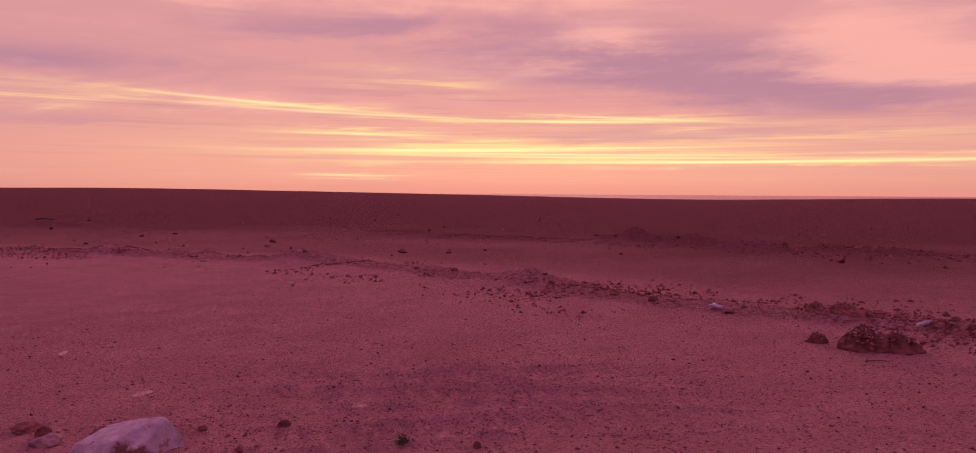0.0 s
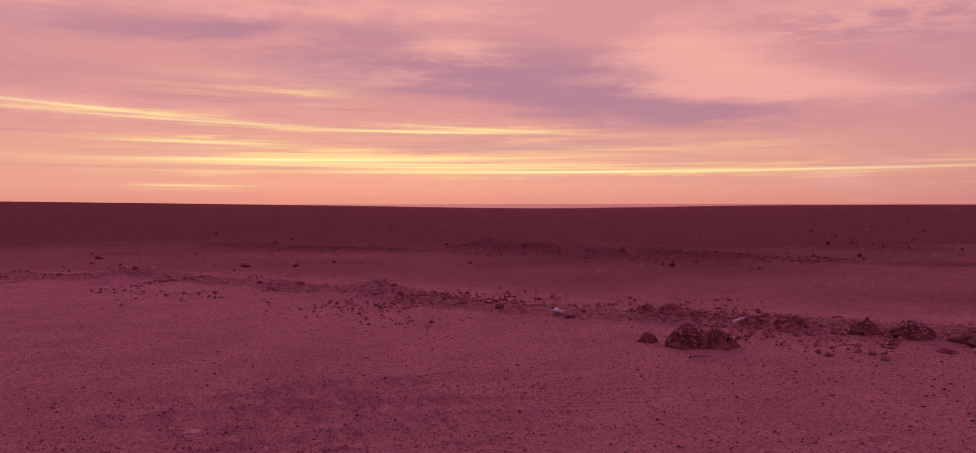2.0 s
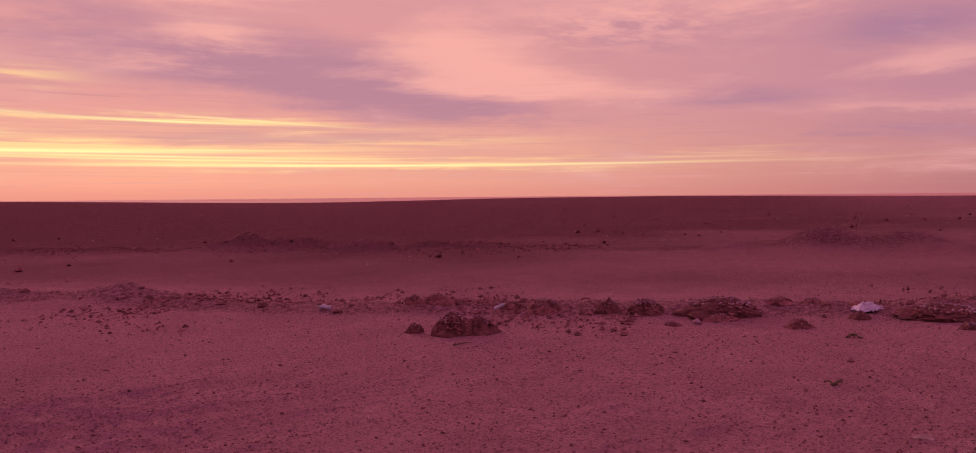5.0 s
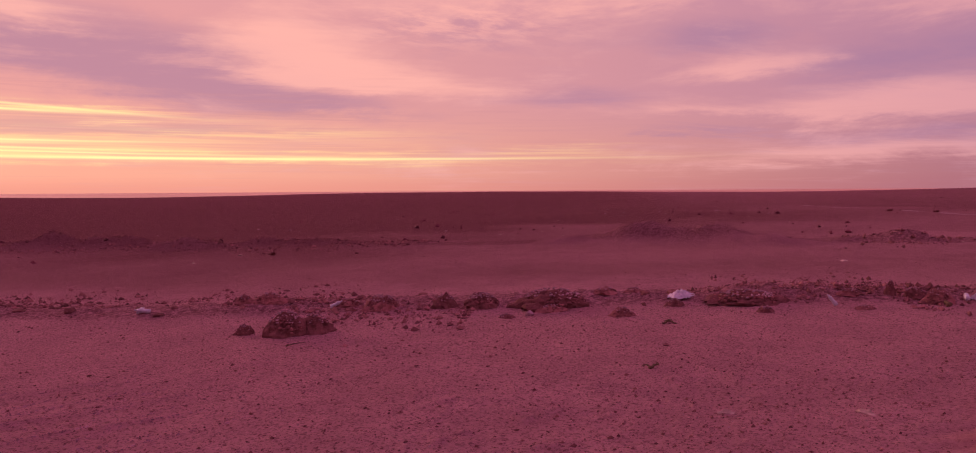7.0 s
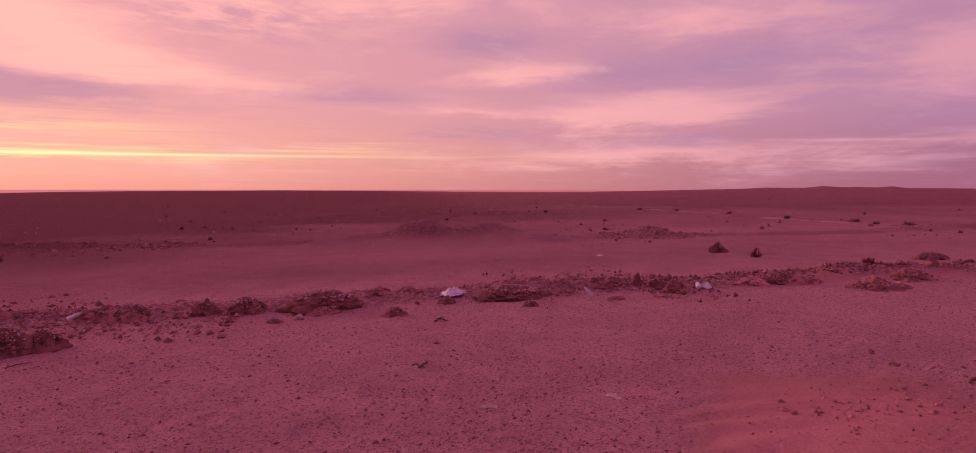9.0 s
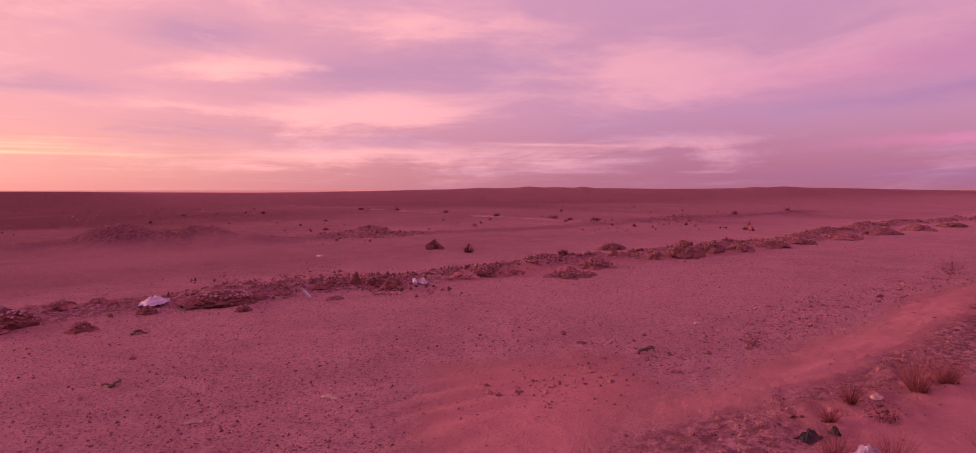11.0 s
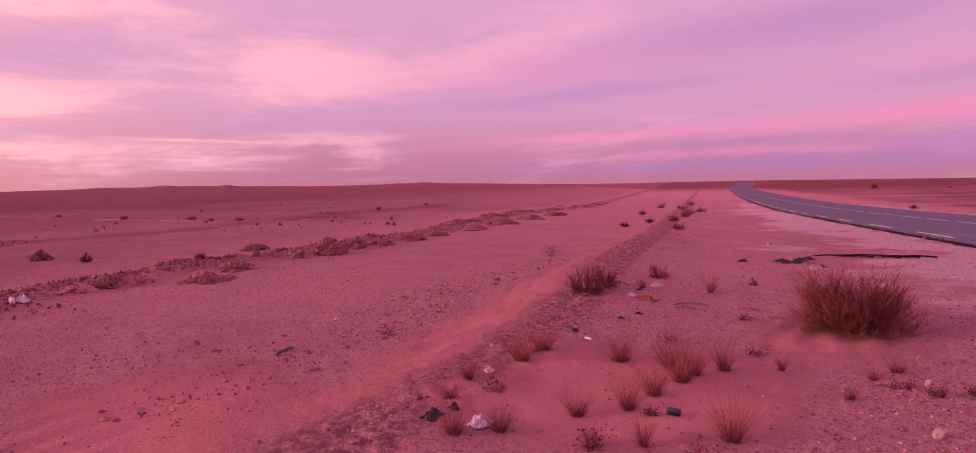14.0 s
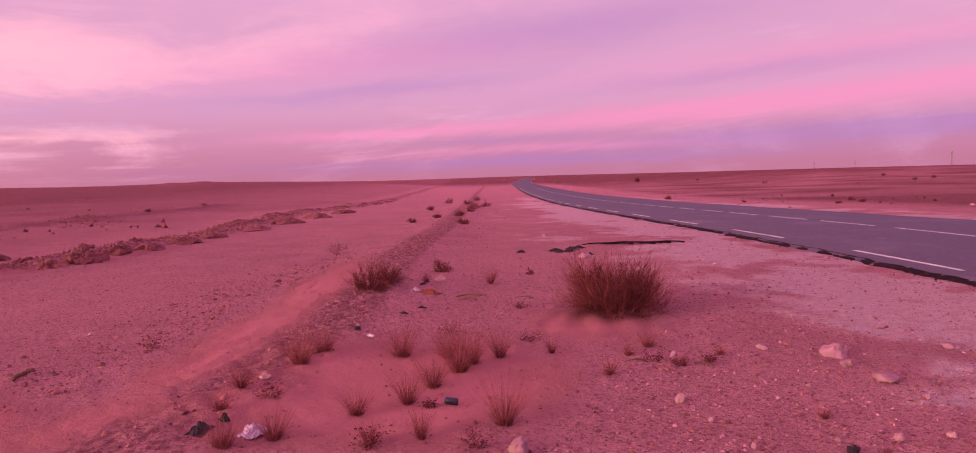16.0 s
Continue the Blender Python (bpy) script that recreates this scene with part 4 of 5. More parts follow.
# ---------------------------------------------------------------- plants
def strands(n, seed, foot, spread, tall, bow, wide, joints=4, fuller=1.0):
    """Thin bent blades that rise from a small foot and lean outwards."""
    g = np.random.default_rng(seed)
    vs, fs = [], []
    for k in range(n):
        a, r = g.uniform(0, 2 * math.pi), math.sqrt(g.uniform(0, 1))
        start = np.array([foot * r * math.cos(a), foot * r * math.sin(a), -0.01])
        a += g.normal(0, 0.5)
        lean = spread * r * g.uniform(0.5, 1.2) + abs(g.normal(0, 0.06))
        ln = tall * g.uniform(0.45, 1.0) ** fuller
        p, d, turn = start, np.array([math.sin(lean) * math.cos(a), math.sin(lean) * math.sin(a), math.cos(lean)]), g.uniform(0, math.pi)
        side = np.array([math.cos(turn), math.sin(turn), 0.0])
        line = [p]
        for j in range(joints - 1):
            d = d + np.array([math.cos(a), math.sin(a), -0.4]) * bow * g.uniform(0, 1) + g.normal(0, 0.09, 3)
            d /= np.linalg.norm(d)
            p = p + d * ln / (joints - 1)
            line.append(p)
        n0 = len(vs)
        for j, q in enumerate(line):
            w = wide * (1 - 0.75 * j / (joints - 1)) * 0.5
            vs += [q - side * w, q + side * w]
        for j in range(joints - 1):
            b = n0 + 2 * j
            fs.append((b, b + 1, b + 3, b + 2))
    return np.array(vs), np.array(fs)


def grass_tuft(x, y, wide, high, seed, label="dry straw-coloured grass tuft in drifted sand"):
    ob = new("grass_tuft", mesh_of("grass_tuft", *[q.tolist() for q in strands(int(80 + 620 * wide), seed, wide * 0.16, 0.30 + 0.42 * min(1.2, wide / high), high * 1.35, 0.10, 0.003)], STRAW))
    stand(ob, x, y, 0, 0.0)
    v, f = strands(30, seed + 1, wide * 0.16, 1.1, high * 0.4, 0.2, 0.006)
    tagged(part("dead_foliage", mesh_of("dead_foliage", v.tolist(), f.tolist(), HERB), ob, "dark dead leaves at the foot"), kind="stuff")
    return tagged(ob, label, "grass tuft", "dry grass tufts in the sand")


def herb_clump(x, y, wide, high, seed, label="low withered herb with dark dry leaves", mat=None):
    """Low branching herb: twigs and many small curled leaves."""
    g = np.random.default_rng(seed)
    v, f = strands(26, seed, wide * 0.15, 1.0, max(high, wide * 0.5) * 1.05, 0.1, 0.006)
    ob = new("herb_clump", mesh_of("herb_clump", v.tolist(), f.tolist(), DRY_TWIG))
    leaves = []
    tips = v.reshape(26, 8, 3)[:, 3:, :].reshape(-1, 3)
    for k in range(150):
        c = tips[g.integers(len(tips))] + g.normal(0, 0.018, 3)
        s = g.uniform(0.006, 0.016)
        leaves.append((OCTA[0] * g.uniform(0.4, 1.2, (6, 1)) * s * np.array([1, 1, 0.6]) + c, OCTA[1]))
    lv, lf = gather(leaves)
    stand(ob, x, y)
    tagged(part("foliage", mesh_of("foliage", lv.tolist(), lf.tolist(), mat or HERB), ob), kind="stuff")
    return tagged(ob, label, "herb", "withered herbs in the sand")


TUFTS = [(8.19, -2.82, 0.38, 0.38), (8.5, -3.19, 0.4, 0.24), (7.91, -3.89, 0.43, 0.38), (7.2, -4.74, 0.19, 0.32), (6.96, -5.27, 0.08, 0.17), (6.71, -3.63, 0.3, 0.33), (6.42, -3.22, 0.25, 0.33), (6.99, -4.1, 0.39, 0.5), (7.53, -4.27, 0.28, 0.35), (7.14, -4.35, 0.24, 0.3), (5.46, -3.62, 0.32, 0.4), (6.42, -2.72, 0.24, 0.23), (7.6, -2.05, 0.22, 0.22), (7.1, -1.75, 0.2, 0.14), (6.26, -1.96, 0.23, 0.26), (5.59, -2.92, 0.12, 0.25), (6.31, -1.58, 0.29, 0.21), (5.94, -5.2, 0.17, 0.17), (6.47, -6.26, 0.23, 0.18), (6.36, -5.86, 0.18, 0.14), (5.74, -6.6, 0.14, 0.11), (3.98, -5.73, 0.16, 0.08), (12.17, -6.46, 0.2, 0.21), (11.36, -7.31, 0.18, 0.3), (5.69, -5.99, 0.05, 0.11), (5.74, -2.55, 0.17, 0.17)]
for n, row in enumerate(TUFTS):
    grass_tuft(*row, 400 + 2 * n)
HERBS = [(8.45, -4.82, 0.36, 0.21), (7.59, -5.44, 0.32, 0.17), (7.22, -2.21, 0.3, 0.16), (5.67, -2.51, 0.19, 0.18), (5.19, -3.18, 0.21, 0.14), (6.01, -5.9, 0.26, 0.06), (5.62, -6.29, 0.22, 0.05), (9.26, -6.48, 0.26, 0.1), (18.81, -7.37, 0.67, 0.2), (10.32, -1.68, 0.38, 0.23), (6.21, -3.32, 0.12, 0.08), (5.71, -5.97, 0.2, 0.04), (17.86, -7.01, 0.57, 0.17), (5.6, 0.25, 0.34, 0.16)]
for n, row in enumerate(HERBS):
    herb_clump(*row, 500 + n)
herb_clump(-0.90, 7.15, 0.12, 0.09, 530, "small grey-green desert herb on bare soil", GREEN)


def bush(x, y, wide, high, seed, label, limbs=60, width=0.006, group="desert bushes", twigs=16, sprigs=4):
    """A dry broom-like bush: limbs fan out from one foot, twigs from the limbs and fine sprigs from the twigs, into an uneven dome."""
    g = np.random.default_rng(seed)
    off = Vector((seed * 1.3, seed * 0.7, seed * 2.1))

    def reach(d):
        """How far the dome goes that way."""
        flat = math.hypot(d[0], d[1])
        dome = 1.0 / math.sqrt((flat / (wide * 0.5)) ** 2 + (max(d[2], 0.02) / high) ** 2)
        return dome * (0.90 + 0.30 * noise.noise(Vector(d) * 2.3 + off) + 0.16 * noise.noise(Vector(d) * 6.0 + off))

    def strip(store, p, d, ln, w, joints, curl):
        """One bent tapering stem; returns its points and last direction."""
        vs, fs = store
        turn = g.uniform(0, math.pi)
        side = np.array([math.cos(turn), math.sin(turn), 0.3 * math.sin(turn * 3)])
        line, b = [p], len(vs)
        for j in range(joints):
            d = d + g.normal(0, curl, 3) + np.array([0, 0, 0.05])
            d = d / np.linalg.norm(d)
            p = p + d * ln / joints
            p[2] = max(p[2], 0.006)
            line.append(p)
        for j, q in enumerate(line):
            k = side * w * (0.5 - 0.38 * j / joints)
            vs += [q - k, q + k]
        fs += [(b + 2 * j, b + 2 * j + 1, b + 2 * j + 3, b + 2 * j + 2) for j in range(joints)]
        return line, d

    wood, fine = ([], []), ([], [])
    for _ in range(limbs):
        a, up = g.uniform(0, 2 * math.pi), g.uniform(0.0, 1.0) ** 1.35
        d = np.array([math.cos(a) * math.sqrt(1 - up * up), math.sin(a) * math.sqrt(1 - up * up), up])
        whole = reach(d) * g.uniform(0.82, 1.06)
        foot = np.array([math.cos(a), math.sin(a), 0.0]) * wide * 0.10 * g.uniform(0, 1)
        line, d1 = strip(wood, foot, d, whole * 0.72, width * 2.6, 4, 0.10)
        for _ in range(twigs):
            k = g.uniform(0.25, 1.0)
            at = k * (len(line) - 1)
            i = min(int(at), len(line) - 2)
            p = line[i] + (line[i + 1] - line[i]) * (at - i)
            d2 = d1 + g.normal(0, 0.46, 3) + np.array([0, 0, 0.05])
            d2 /= np.linalg.norm(d2)
            ln = whole * g.uniform(0.18, 0.36)
            twig, d3 = strip(fine, p, d2, ln, width * 1.3, 2, 0.12)
            for _ in range(sprigs):
                d4 = d3 + g.normal(0, 0.32, 3) + np.array([0, 0, 0.1])
                d4 /= np.linalg.norm(d4)
                strip(fine, twig[g.integers(1, 3)], d4, ln * g.uniform(0.35, 0.75), width, 1, 0.1)
    ob = new("bush", mesh_of("bush", [tuple(q) for q in wood[0]], wood[1], DRY_TWIG))
    stand(ob, x, y)
    tagged(part("brushwood", mesh_of("brushwood", [tuple(q) for q in fine[0]], fine[1], DRY_TWIG), ob), kind="stuff")
    return tagged(ob, label, "bush", group)


bush(8.22, -7.36, 1.78, 0.9, 600, "large rounded dry brown desert bush on sand", 220, 0.0048, twigs=18, sprigs=4)
bush(11.75, -5.2, 0.8, 0.6, 601, "dry brown bush on the gravel berm", 55, 0.005)
bush(12.2, -5.75, 0.62, 0.5, 613, "dry brown bush on the gravel berm", 45, 0.005)
bush(13.18, -7.35, 0.5, 0.44, 602, "small dry bush on the gravel verge", 34, 0.005)
bush(11.81, -8.5, 0.2, 0.2, 603, "tiny dry bush on the gravel verge", 18, 0.005)
VERGE_BUSHES = [(43.89, -27.04, 1.38, 0.66), (33.36, -19.61, 0.71, 0.43), (50.88, -32.46, 1.05, 0.59), (26.26, -15.64, 0.67, 0.3), (33.03, -18.13, 0.59, 0.28), (30.02, -15.19, 0.52, 0.27), (67.71, -38.61, 1.23, 0.62), (46.31, -24.92, 0.8, 0.35), (39.04, -23.84, 0.76, 0.38), (55.86, -33.73, 1.01, 0.5), (73.49, -45.63, 1.28, 0.64)]
for n, row in enumerate(VERGE_BUSHES):
    bush(*row, 620 + n, "dry brown bush in a row on the verge", 34, 0.014, "bushes along the verge", 8, 3)
PLAIN_BUSHES = [(22.5, 4.6, 0.36, 0.33), (21.92, 1.66, 0.48, 0.2), (49.16, 8.28, 0.63, 0.26), (46.72, 4.23, 0.85, 0.27), (54.64, 13.11, 0.46, 0.26), (60.05, 21.81, 0.55, 0.26), (58.26, 18.12, 0.6, 0.24), (13.8, 29.2, 0.3, 0.33), (45.35, 3.14, 0.49, 0.22), (45.03, 1.54, 0.76, 0.26), (55.75, -7.94, 0.5, 0.32), (66.82, -13.85, 0.58, 0.38), (23.73, 6.04, 0.45, 0.2), (19.9, 1.5, 0.32, 0.15), (37.4, -5.81, 0.34, 0.18)]
for n, row in enumerate(PLAIN_BUSHES):
    bush(*row, 640 + n, "small dark dry bush on the open plain", 26, 0.014, "bushes of the plain", 8, 3)
FIELD_BUSHES = [(49.67, -52.09, 0.89, 0.47), (35.36, -44.76, 0.43, 0.23), (28.87, -47.62, 0.59, 0.29), (26.14, -41.64, 0.43, 0.18), (25.76, -43.51, 0.56, 0.2), (166.66, -188.84, 1.6, 0.8), (91.59, -164.48, 1.11, 0.69), (71.54, -145.25, 1.15, 0.72), (67.98, -131.67, 1.2, 0.6), (101.62, -135.97, 1.25, 0.72)]
for n, row in enumerate(FIELD_BUSHES):
    bush(*row, 660 + n, "small dark bush on the sand across the road", 24, 0.03, "bushes across the road", 8, 3)
bush(206.0, -200.0, 2.4, 1.6, 680, "dark lone tree-like bush far on the horizon", 30, 0.12)


# ---------------------------------------------------------------- stones and boulder
v = lumpy(BALL4, (1.0, 1.0, 1.0), 705, 0.10, 0.035)
for nx, ny, nz, d in ((-0.30, -0.1, 0.95, 0.52), (0.93, -0.30, 0.22, 0.60), (0.35, -0.92, 0.15, 0.62), (-0.45, -0.80, 0.40, 0.66), (0.2, 0.9, 0.3, 0.7), (-0.9, 0.1, 0.35, 0.82), (0.55, -0.45, 0.70, 0.66)):
    n = np.array([nx, ny, nz]) / math.sqrt(nx * nx + ny * ny + nz * nz)
    v = v - np.outer(np.clip(v @ n - d, 0, None), n) * 0.94
boulder = new("boulder", mesh_of("boulder", (v * np.array([0.57, 0.46, 0.46])).tolist(), BALL4[1].tolist(), BOULDER_STONE))
stand(boulder, -3.52, 7.0, -0.1, 0.05)
tagged(boulder, "large pale grey-white boulder half sunk in sand", "boulder")
for n, (x, y, w, h) in enumerate([(-4.42, 7.23, 0.31, 0.12), (-4.95, 7.73, 0.30, 0.08), (-4.01, 7.45, 0.25, 0.12), (-4.6, 7.5, 0.2, 0.1)]):
    ob = new("rock", lump_mesh("rock", BALL3, (w * 0.5, w * 0.4, h * 0.8), 710 + n, PALE_STONE if n in (0,) else CLOD, bite=0.3, fine=0.1, facet=0.8))
    stand(ob, x, y, n, -0.02)
    tagged(ob, "pale rock beside the boulder" if n == 0 else "dark rough rock beside the boulder", "rock", "rocks round the boulder")
for n, (x, y, w, h) in enumerate([(4.97, -7.44, 0.34, 0.19), (4.66, -7.18, 0.17, 0.09), (4.22, -7.06, 0.31, 0.09), (4.96, -5.15, 0.14, 0.12), (4.5, -5.0, 0.07, 0.05), (4.4, -8.67, 0.25, 0.08), (5.34, -9.01, 0.19, 0.06), (5.62, -7.14, 0.18, 0.07), (3.39, -5.75, 0.09, 0.07), (3.94, -4.81, 0.07, 0.06), (3.65, -5.39, 0.06, 0.04), (5.95, -6.12, 0.1, 0.11), (4.93, -3.39, 0.22, 0.16), (4.5, -5.86, 0.05, 0.04), (5.21, -6.17, 0.05, 0.04), (4.54, -6.37, 0.06, 0.04), (3.73, -6.83, 0.09, 0.05), (3.2, -6.12, 0.09, 0.06), (13.0, -10.85, 0.34, 0.16), (18.25, -13.72, 0.26, 0.08), (9.36, -14.2, 0.13, 0.08), (10.16, -11.78, 0.17, 0.06), (9.66, 9.65, 0.22, 0.14)]):
    ob = new("rock", lump_mesh("rock", BALL3, (w * 0.43, w * 0.36, h * 0.52), 730 + n, PALE_STONE, bite=0.22, fine=0.06, facet=0.75))
    stand(ob, x, y, n * 1.3, -h * 0.2)
    tagged(ob, "pale limestone rock lying on gravel", "rock", "pale rocks of the verge")


# ---------------------------------------------------------------- litter
def lathe(profile, sides=16):
    """Turned body from (radius, height) pairs."""
    v, f = [], []
    for r, z in profile:
        v += [(r * math.cos(2 * math.pi * k / sides), r * math.sin(2 * math.pi * k / sides), z) for k in range(sides)]
    for j in range(len(profile) - 1):
        for k in range(sides):
            m = (k + 1) % sides
            f.append((j * sides + k, j * sides + m, (j + 1) * sides + m, (j + 1) * sides + k))
    f.append(tuple(range(sides))[::-1])
    f.append(tuple((len(profile) - 1) * sides + k for k in range(sides)))
    return v, f


def plastic_bottle(x, y, size, turn, tip=1.45, cap=PLASTIC_BLUE):
    body = [(0.030, 0.0), (0.042, 0.01), (0.044, 0.05), (0.041, 0.06), (0.044, 0.075), (0.044, 0.12), (0.041, 0.13), (0.044, 0.145), (0.044, 0.19), (0.036, 0.225), (0.018, 0.262), (0.014, 0.27), (0.014, 0.285)]
    k = size / 0.3
    v, f = lathe([(r * k, z * k) for r, z in body])
    v = [(q[0] * (1 + 0.12 * math.sin(q[2] * 40)), q[1] * 0.9, q[2]) for q in v]
    ob = new("plastic_bottle", mesh_of("plastic_bottle", v, f, PLASTIC_CLEAR, True))
    ob.matrix_world = Matrix.Translation((x, y, level(x, y) + 0.04 * k + 0.005)) @ Matrix.Rotation(turn, 4, "Z") @ Matrix.Rotation(tip, 4, "Y")
    v, f = lathe([(0.017 * k, 0.28 * k), (0.018 * k, 0.285 * k), (0.018 * k, 0.302 * k), (0.015 * k, 0.305 * k)], 12)
    part("cap", mesh_of("cap", v, f, cap), ob, "blue screw cap" if cap is PLASTIC_BLUE else "white screw cap")
    return tagged(ob, "discarded milky plastic bottle lying on the sand", "bottle", "bottles along the ridge")


plastic_bottle(4.71, 15.98, 0.30, 0.9, 1.4, PLASTIC_WHITE)
plastic_bottle(4.92, 15.85, 0.30, 2.9, 1.4, PLASTIC_WHITE)
plastic_bottle(7.60, 13.28, 0.26, -0.6, 1.1, PLASTIC_WHITE)
plastic_bottle(13.50, 5.75, 0.24, 2.2, 0.7, PLASTIC_WHITE)
plastic_bottle(15.40, 4.25, 0.33, 0.4, 1.4, PLASTIC_WHITE)
plastic_bottle(8.80, -3.95, 0.13, 0.5, 1.5)


def crumpled(name, x, y, wide, deep, high, seed, mat, label, category, group="", folds=2.4):
    """A crumpled sheet: thin closed skin full of folds, on the ground."""
    n = 22
    g = np.linspace(-1, 1, n)
    X, Y = np.meshgrid(g, g, indexing="ij")
    R = np.sqrt(X ** 2 + Y ** 2)
    out = np.array([[noise.noise(Vector((a * folds, b * folds, seed))) for b in g] for a in g])
    out2 = np.array([[noise.noise(Vector((a * folds * 2.6, b * folds * 2.6, seed + 9))) for b in g] for a in g])
    edge = 1 + 0.35 * np.array([[noise.noise(Vector((a * 1.7, b * 1.7, seed + 20))) for b in g] for a in g])
    Z = high * np.clip((1 - np.clip(R, 0, 1) ** 2) * 0.75 + np.abs(out) * 0.9 + out2 * 0.35, 0.02, 2) * np.clip(1.25 - 0.75 * R, 0.05, 1)
    top = np.stack([X * wide * 0.5 * edge, Y * deep * 0.5 * edge, Z], -1).reshape(-1, 3)
    low = top - np.array([0, 0, 0.004])
    f = grid_faces(n, n)
    rim = list(range(n)) + [k * n + n - 1 for k in range(1, n)] + [n * n - 1 - k for k in range(1, n)] + [k * n for k in range(n - 2, 0, -1)]
    walls = [(a, b, b + n * n, a + n * n) for a, b in zip(rim, rim[1:] + rim[:1])]
    faces = f.tolist() + (f[:, ::-1] + n * n).tolist() + walls
    ob = new(name, mesh_of(name, np.concatenate([top, low]).tolist(), faces, mat))
    stand(ob, x, y, seed * 0.7, -0.003)
    return tagged(ob, label, category, group)


crumpled("plastic_bag", 6.46, -1.86, 0.24, 0.17, 0.07, 3, PLASTIC_WHITE, "crumpled white plastic bag half buried in sand", "plastic bag")
crumpled("plastic_sheet", 12.7, 8.45, 0.80, 0.42, 0.13, 5, PLASTIC_WHITE, "torn white plastic sheet caught on the ridge", "plastic sheet")
crumpled("plastic_bag", 15.6, 4.15, 0.3, 0.2, 0.1, 6, PLASTIC_WHITE, "dusty white plastic bag beside earth clods", "plastic bag")
crumpled("black_rag", 6.74, -1.50, 0.22, 0.15, 0.07, 8, RUBBER, "crumpled black rag on the gravel berm", "rag")
crumpled("black_rag", 3.46, -5.28, 0.19, 0.08, 0.05, 12, RUBBER, "thin torn black scrap on the gravel verge", "rag")
crumpled("black_rag", 6.85, -1.72, 0.1, 0.08, 0.05, 9, RUBBER, "small black scrap on the gravel berm", "rag")
for n, (x, y, w) in enumerate([(14.55, -11.25, 0.40), (14.3, -11.45, 0.42), (14.62, -11.8, 0.36), (14.7, -12.1, 0.3), (14.9, -10.48, 0.22), (13.38, -11.33, 0.18), (14.35, -11.2, 0.3)]):
    crumpled("rubber_scrap", x, y, w, w * 0.6, 0.06, 20 + n, RUBBER, "torn black tyre rubber on the verge", "rubber scrap", "tyre scraps on the verge", 4.0)
for n, (x, y, w, d) in enumerate([(9.34, -3.95, 0.18, 0.08), (9.9, -4.9, 0.12, 0.06), (10.08, -5.27, 0.13, 0.05), (12.0, -6.3, 0.16, 0.06)]):
    crumpled("dark_scrap", x, y, w, d, 0.025, 40 + n, RUBBER, "small dark scrap lying on gravel", "scrap", "dark scraps on the verge", 4.0)
crumpled("cloth", 11.15, -5.98, 0.40, 0.16, 0.07, 50, RUST, "dark red rag lying on the verge", "cloth")
crumpled("cloth", 11.4, -5.85, 0.14, 0.1, 0.05, 51, PLASTIC_WHITE, "scrap of white cloth beside a red rag", "cloth")
crumpled("paper", 12.31, -6.83, 0.26, 0.18, 0.06, 52, CARDBOARD, "crumpled pale paper on the verge", "paper", "papers on the verge")
crumpled("paper", 7.85, -2.34, 0.16, 0.1, 0.04, 53, CARDBOARD, "small pale paper on the berm", "paper", "papers on the verge")
for n, (x, y, w, d) in enumerate([(-4.47, 9.30, 0.30, 0.13), (-7.10, 12.05, 0.32, 0.10), (-6.50, 23.4, 0.34, 0.2), (-1.57, 8.58, 0.17, 0.10), (-2.62, 16.92, 0.14, 0.10), (7.63, 2.94, 0.2, 0.07), (6.81, 3.95, 0.16, 0.07), (11.7, -1.1, 0.1, 0.08), (21.5, 9.0, 0.35, 0.2)]):
    crumpled("paper_scrap", x, y, w, d, 0.03, 60 + n, CARDBOARD, "bleached scrap of card lying on bare soil", "paper scrap", "paper scraps on the track", 1.6)
for n, (x, y, w, d, h) in enumerate([(-3.07, 7.72, 0.13, 0.09, 0.05), (-2.23, 7.80, 0.14, 0.1, 0.06), (-2.42, 6.98, 0.12, 0.08, 0.05), (-0.16, 7.10, 0.09, 0.08, 0.06), (10.85, 0.80, 0.1, 0.08, 0.05), (10.3, 0.5, 0.14, 0.08, 0.03), (14.4, -4.46, 0.15, 0.1, 0.05), (13.8, -4.23, 0.16, 0.1, 0.05), (11.7, 8.6, 0.16, 0.1, 0.05)]):
    ob = new("dark_stone", lump_mesh("dark_stone", BALL3, (w * 0.5, d * 0.5, h), 800 + n, CLOD, bite=0.3, fine=0.12, facet=0.8))
    stand(ob, x, y, n * 0.9, 0)
    tagged(ob, "dark rough stone lying on bare soil", "stone", "dark stones on the track")


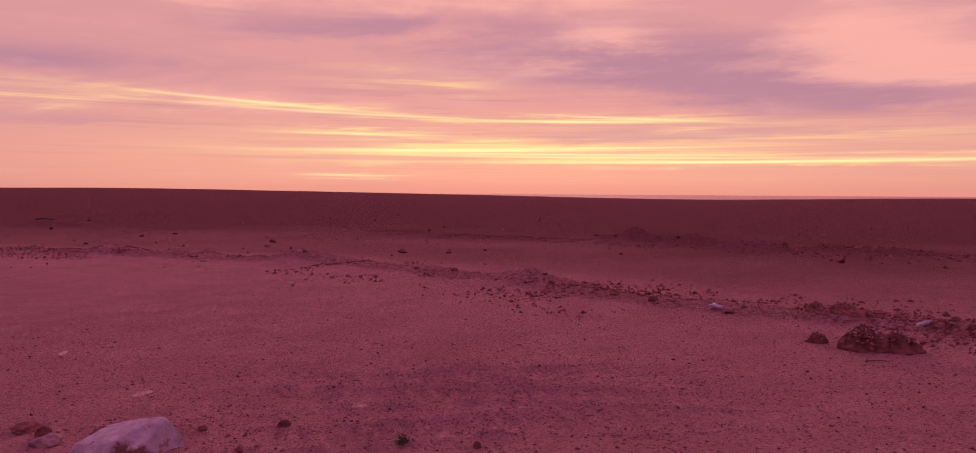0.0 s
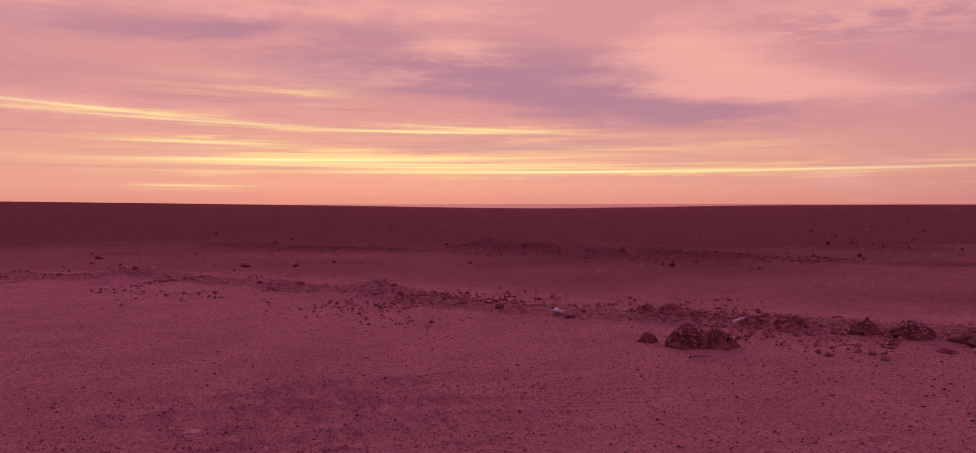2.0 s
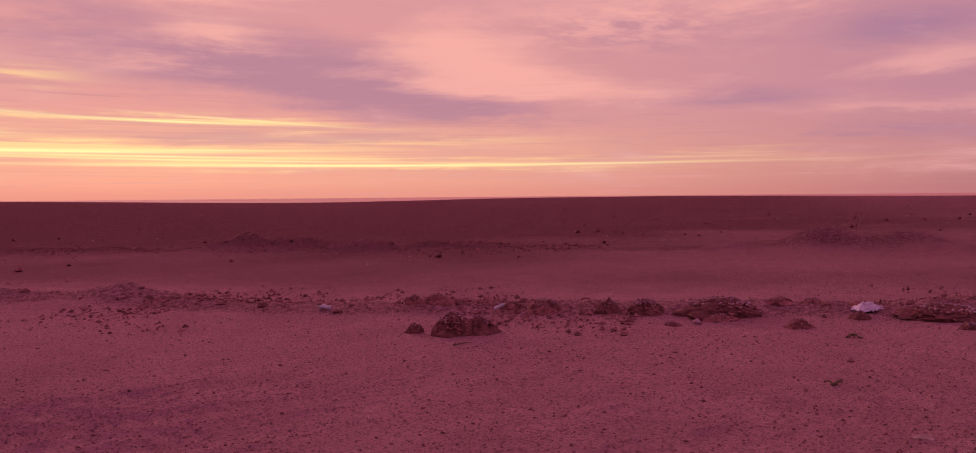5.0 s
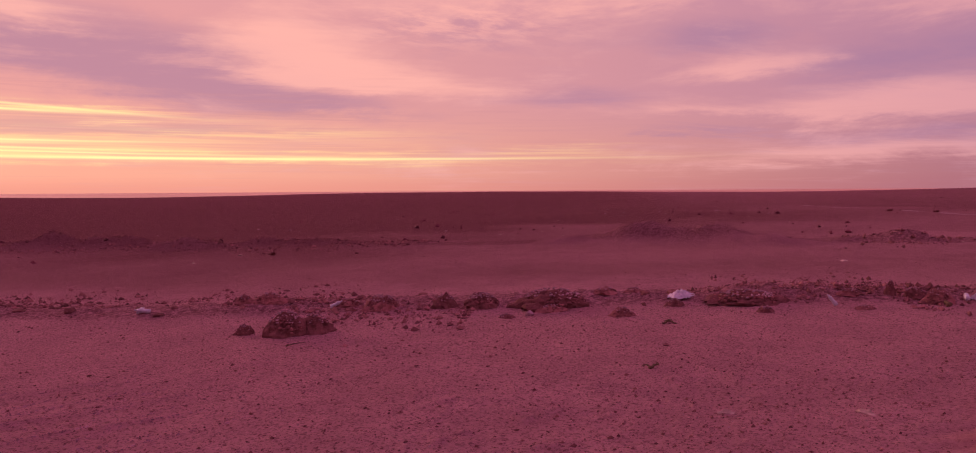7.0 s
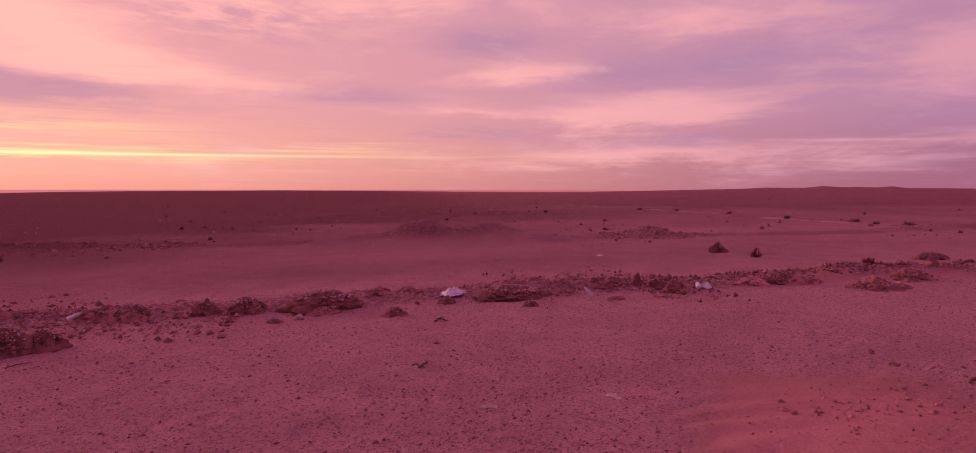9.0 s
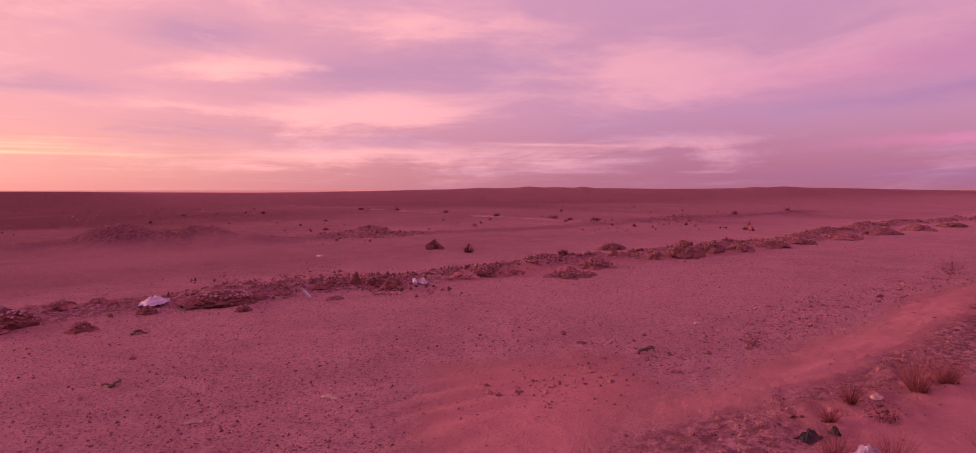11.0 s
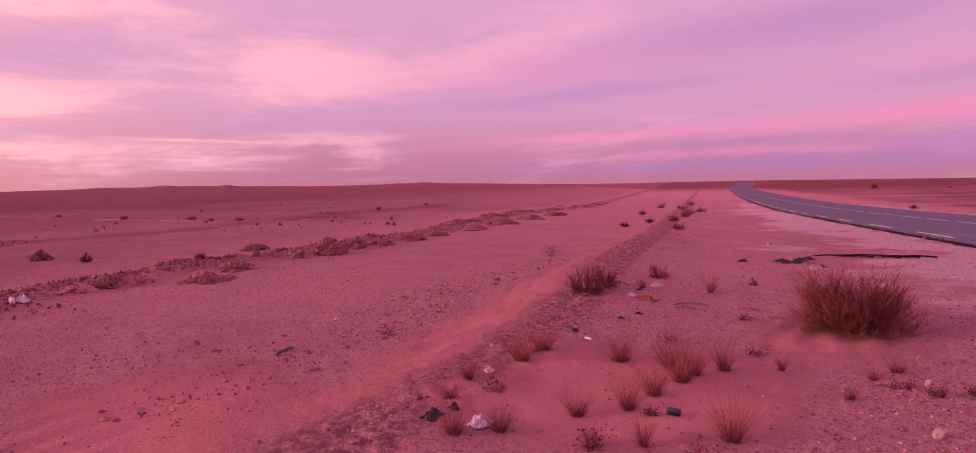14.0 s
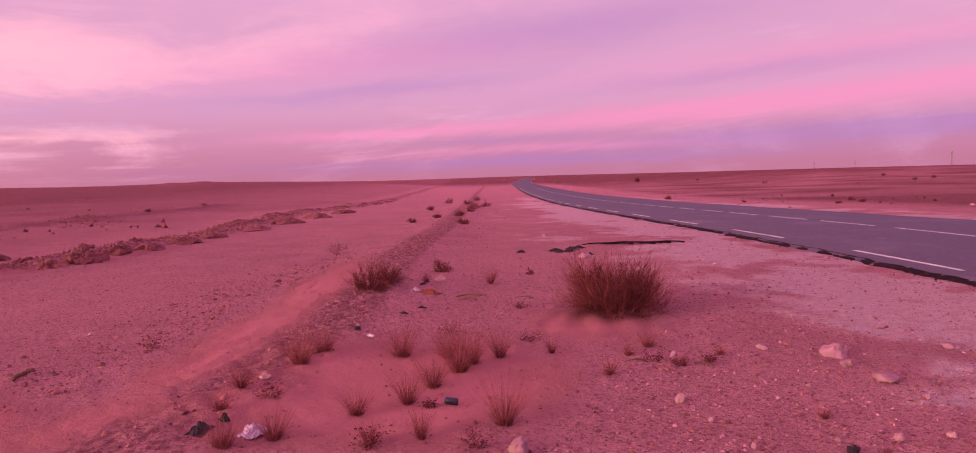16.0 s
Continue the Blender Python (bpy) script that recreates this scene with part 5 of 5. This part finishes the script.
def bent_stick(name, x, y, length, thick, seed, mat, label, category, group="", lift=0.0, turn=0.0, wig=0.12):
    """A crooked stick of round section, thinner to its end."""
    g = np.random.default_rng(seed)
    n, sides = 9, 7
    p = np.zeros((n, 3))
    p[:, 0] = np.linspace(-0.5, 0.5, n) * length
    p[:, 1] = np.cumsum(g.normal(0, wig * length / n, n))
    p[:, 2] = lift * np.sin(np.linspace(0, math.pi, n)) + thick * 0.45
    v, f = [], []
    for j in range(n):
        r = thick * 0.5 * (1.0 - 0.6 * j / n) * g.uniform(0.85, 1.15)
        v += [(p[j, 0], p[j, 1] + r * math.cos(2 * math.pi * k / sides), p[j, 2] + r * math.sin(2 * math.pi * k / sides)) for k in range(sides)]
    for j in range(n - 1):
        f += [(j * sides + k, j * sides + (k + 1) % sides, (j + 1) * sides + (k + 1) % sides, (j + 1) * sides + k) for k in range(sides)]
    f += [tuple(range(sides))[::-1], tuple((n - 1) * sides + k for k in range(sides))]
    ob = new(name, mesh_of(name, v, f, mat, True))
    stand(ob, x, y, turn)
    return tagged(ob, label, category, group)


for n, (x, y, ln, th, turn) in enumerate([(10.54, 7.25, 0.34, 0.035, 0.3), (10.5, 7.15, 0.22, 0.03, 1.6), (7.82, 5.57, 0.24, 0.035, 0.4), (7.75, 5.6, 0.14, 0.03, 1.3), (5.50, 10.63, 0.34, 0.022, 0.1), (14.76, 4.45, 0.42, 0.08, 0.5),
                                              (10.47, -6.36, 0.5, 0.035, 1.0), (10.3, -6.2, 0.3, 0.03, 0.6), (12.6, -6.2, 0.6, 0.03, 0.2), (9.9, -7.0, 0.3, 0.02, 0.8), (9.84, -0.27, 0.3, 0.05, -0.5), (6.11, -5.71, 0.24, 0.02, 0.9), (5.59, -6.16, 0.2, 0.02, 0.4)]):
    bent_stick("stick", x, y, ln, th, 850 + n, WOOD, "crooked dry stick lying on the ground", "stick", "dry sticks", 0.02, turn, 0.5)
for n in range(9):
    k = n - 4
    bent_stick("rubber_strip", 14.2 + 0.14 * k + 0.07 * (n % 3), -13.5 + 0.16 * k + 0.09 * (n % 2), 0.8, 0.05, 900 + n, TAR, "blackened strip of rubber beside the road", "rubber strip", "black strips by the road", 0.03, 0.86 + 0.12 * (n % 3), 0.4)
bent_stick("log", -53.0, 86.8, 3.4, 0.32, 930, WOOD, "dark dead log far on the plain", "log", "", 0.1, -0.4)


def drink_can(x, y, turn):
    v, f = lathe([(0.024, 0.0), (0.033, 0.006), (0.033, 0.108), (0.026, 0.12)], 18)
    ob = new("drink_can", mesh_of("drink_can", v, f, CAN_METAL, True))
    ob.matrix_world = Matrix.Translation((x, y, level(x, y) + 0.03)) @ Matrix.Rotation(turn, 4, "Z") @ Matrix.Rotation(1.45, 4, "Y")
    v, f = lathe([(0.0255, 0.119), (0.0265, 0.1225), (0.022, 0.1225), (0.0215, 0.1195)], 18)
    part("lid", mesh_of("lid", v, f, STEEL), ob, "dull metal lid")
    tagged(ob, "faded dark drink can lying on sand", "drink can")


drink_can(6.09, -3.55, 0.9)


# ---------------------------------------------------------------- far things
def box_mesh(name, lo, hi, mat):
    bm = bmesh.new()
    bmesh.ops.create_cube(bm, size=1.0)
    for q in bm.verts:
        q.co = Vector([lo[i] + (hi[i] - lo[i]) * (q.co[i] + 0.5) for i in range(3)])
    bmesh.ops.bevel(bm, geom=bm.edges[:], offset=min(hi[i] - lo[i] for i in range(3)) * 0.15, segments=1, affect="EDGES")
    me = bpy.data.meshes.new(name)
    bm.to_mesh(me)
    bm.free()
    me.materials.append(mat)
    return me


sign = new("road_sign")
stand(sign, 221.0, -172.5, -0.65)
tagged(sign, "small grey road sign on two posts beside the road", "road sign")
for k in (-0.8, 0.8):
    part("post", box_mesh("post", (k - 0.07, -0.07, -0.3), (k + 0.07, 0.07, 2.1), STEEL), sign)
part("panel", box_mesh("panel", (-1.25, -0.13, 1.35), (1.25, -0.075, 2.2), STEEL), sign)


def mast(x, y, tall):
    """A slender lattice mast with cross arms, on the skyline."""
    foot = level(x, y)
    ob = new("transmission_mast")
    ob.location = (x, y, foot)
    for a, b in ((-1, -1), (1, -1), (-1, 1), (1, 1)):
        v = [(a * 1.1 - 0.1, b * 1.1 - 0.1, 0), (a * 1.1 + 0.1, b * 1.1 - 0.1, 0), (a * 1.1 + 0.1, b * 1.1 + 0.1, 0), (a * 1.1 - 0.1, b * 1.1 + 0.1, 0)]
        v += [(a * 0.2 - 0.08, b * 0.2 - 0.08, tall), (a * 0.2 + 0.08, b * 0.2 - 0.08, tall), (a * 0.2 + 0.08, b * 0.2 + 0.08, tall), (a * 0.2 - 0.08, b * 0.2 + 0.08, tall)]
        part("leg", mesh_of("leg", v, [(0, 1, 5, 4), (1, 2, 6, 5), (2, 3, 7, 6), (3, 0, 4, 7), (4, 5, 6, 7)], STEEL), ob)
    for z, w in ((0.78, 2.6), (0.9, 1.9)):
        part("cross_arm", box_mesh("cross_arm", (-w, -0.12, tall * z), (w, 0.12, tall * z + 0.25), STEEL), ob)
    tagged(ob, "grey steel mast on the far skyline", "mast", "masts of a power line")


for az_deg, dist, tall in ((154.9, 820, 19), (149.2, 1300, 17), (146.6, 1500, 17)):
    mast(dist * math.sin(radians(az_deg)), dist * math.cos(radians(az_deg)), tall)
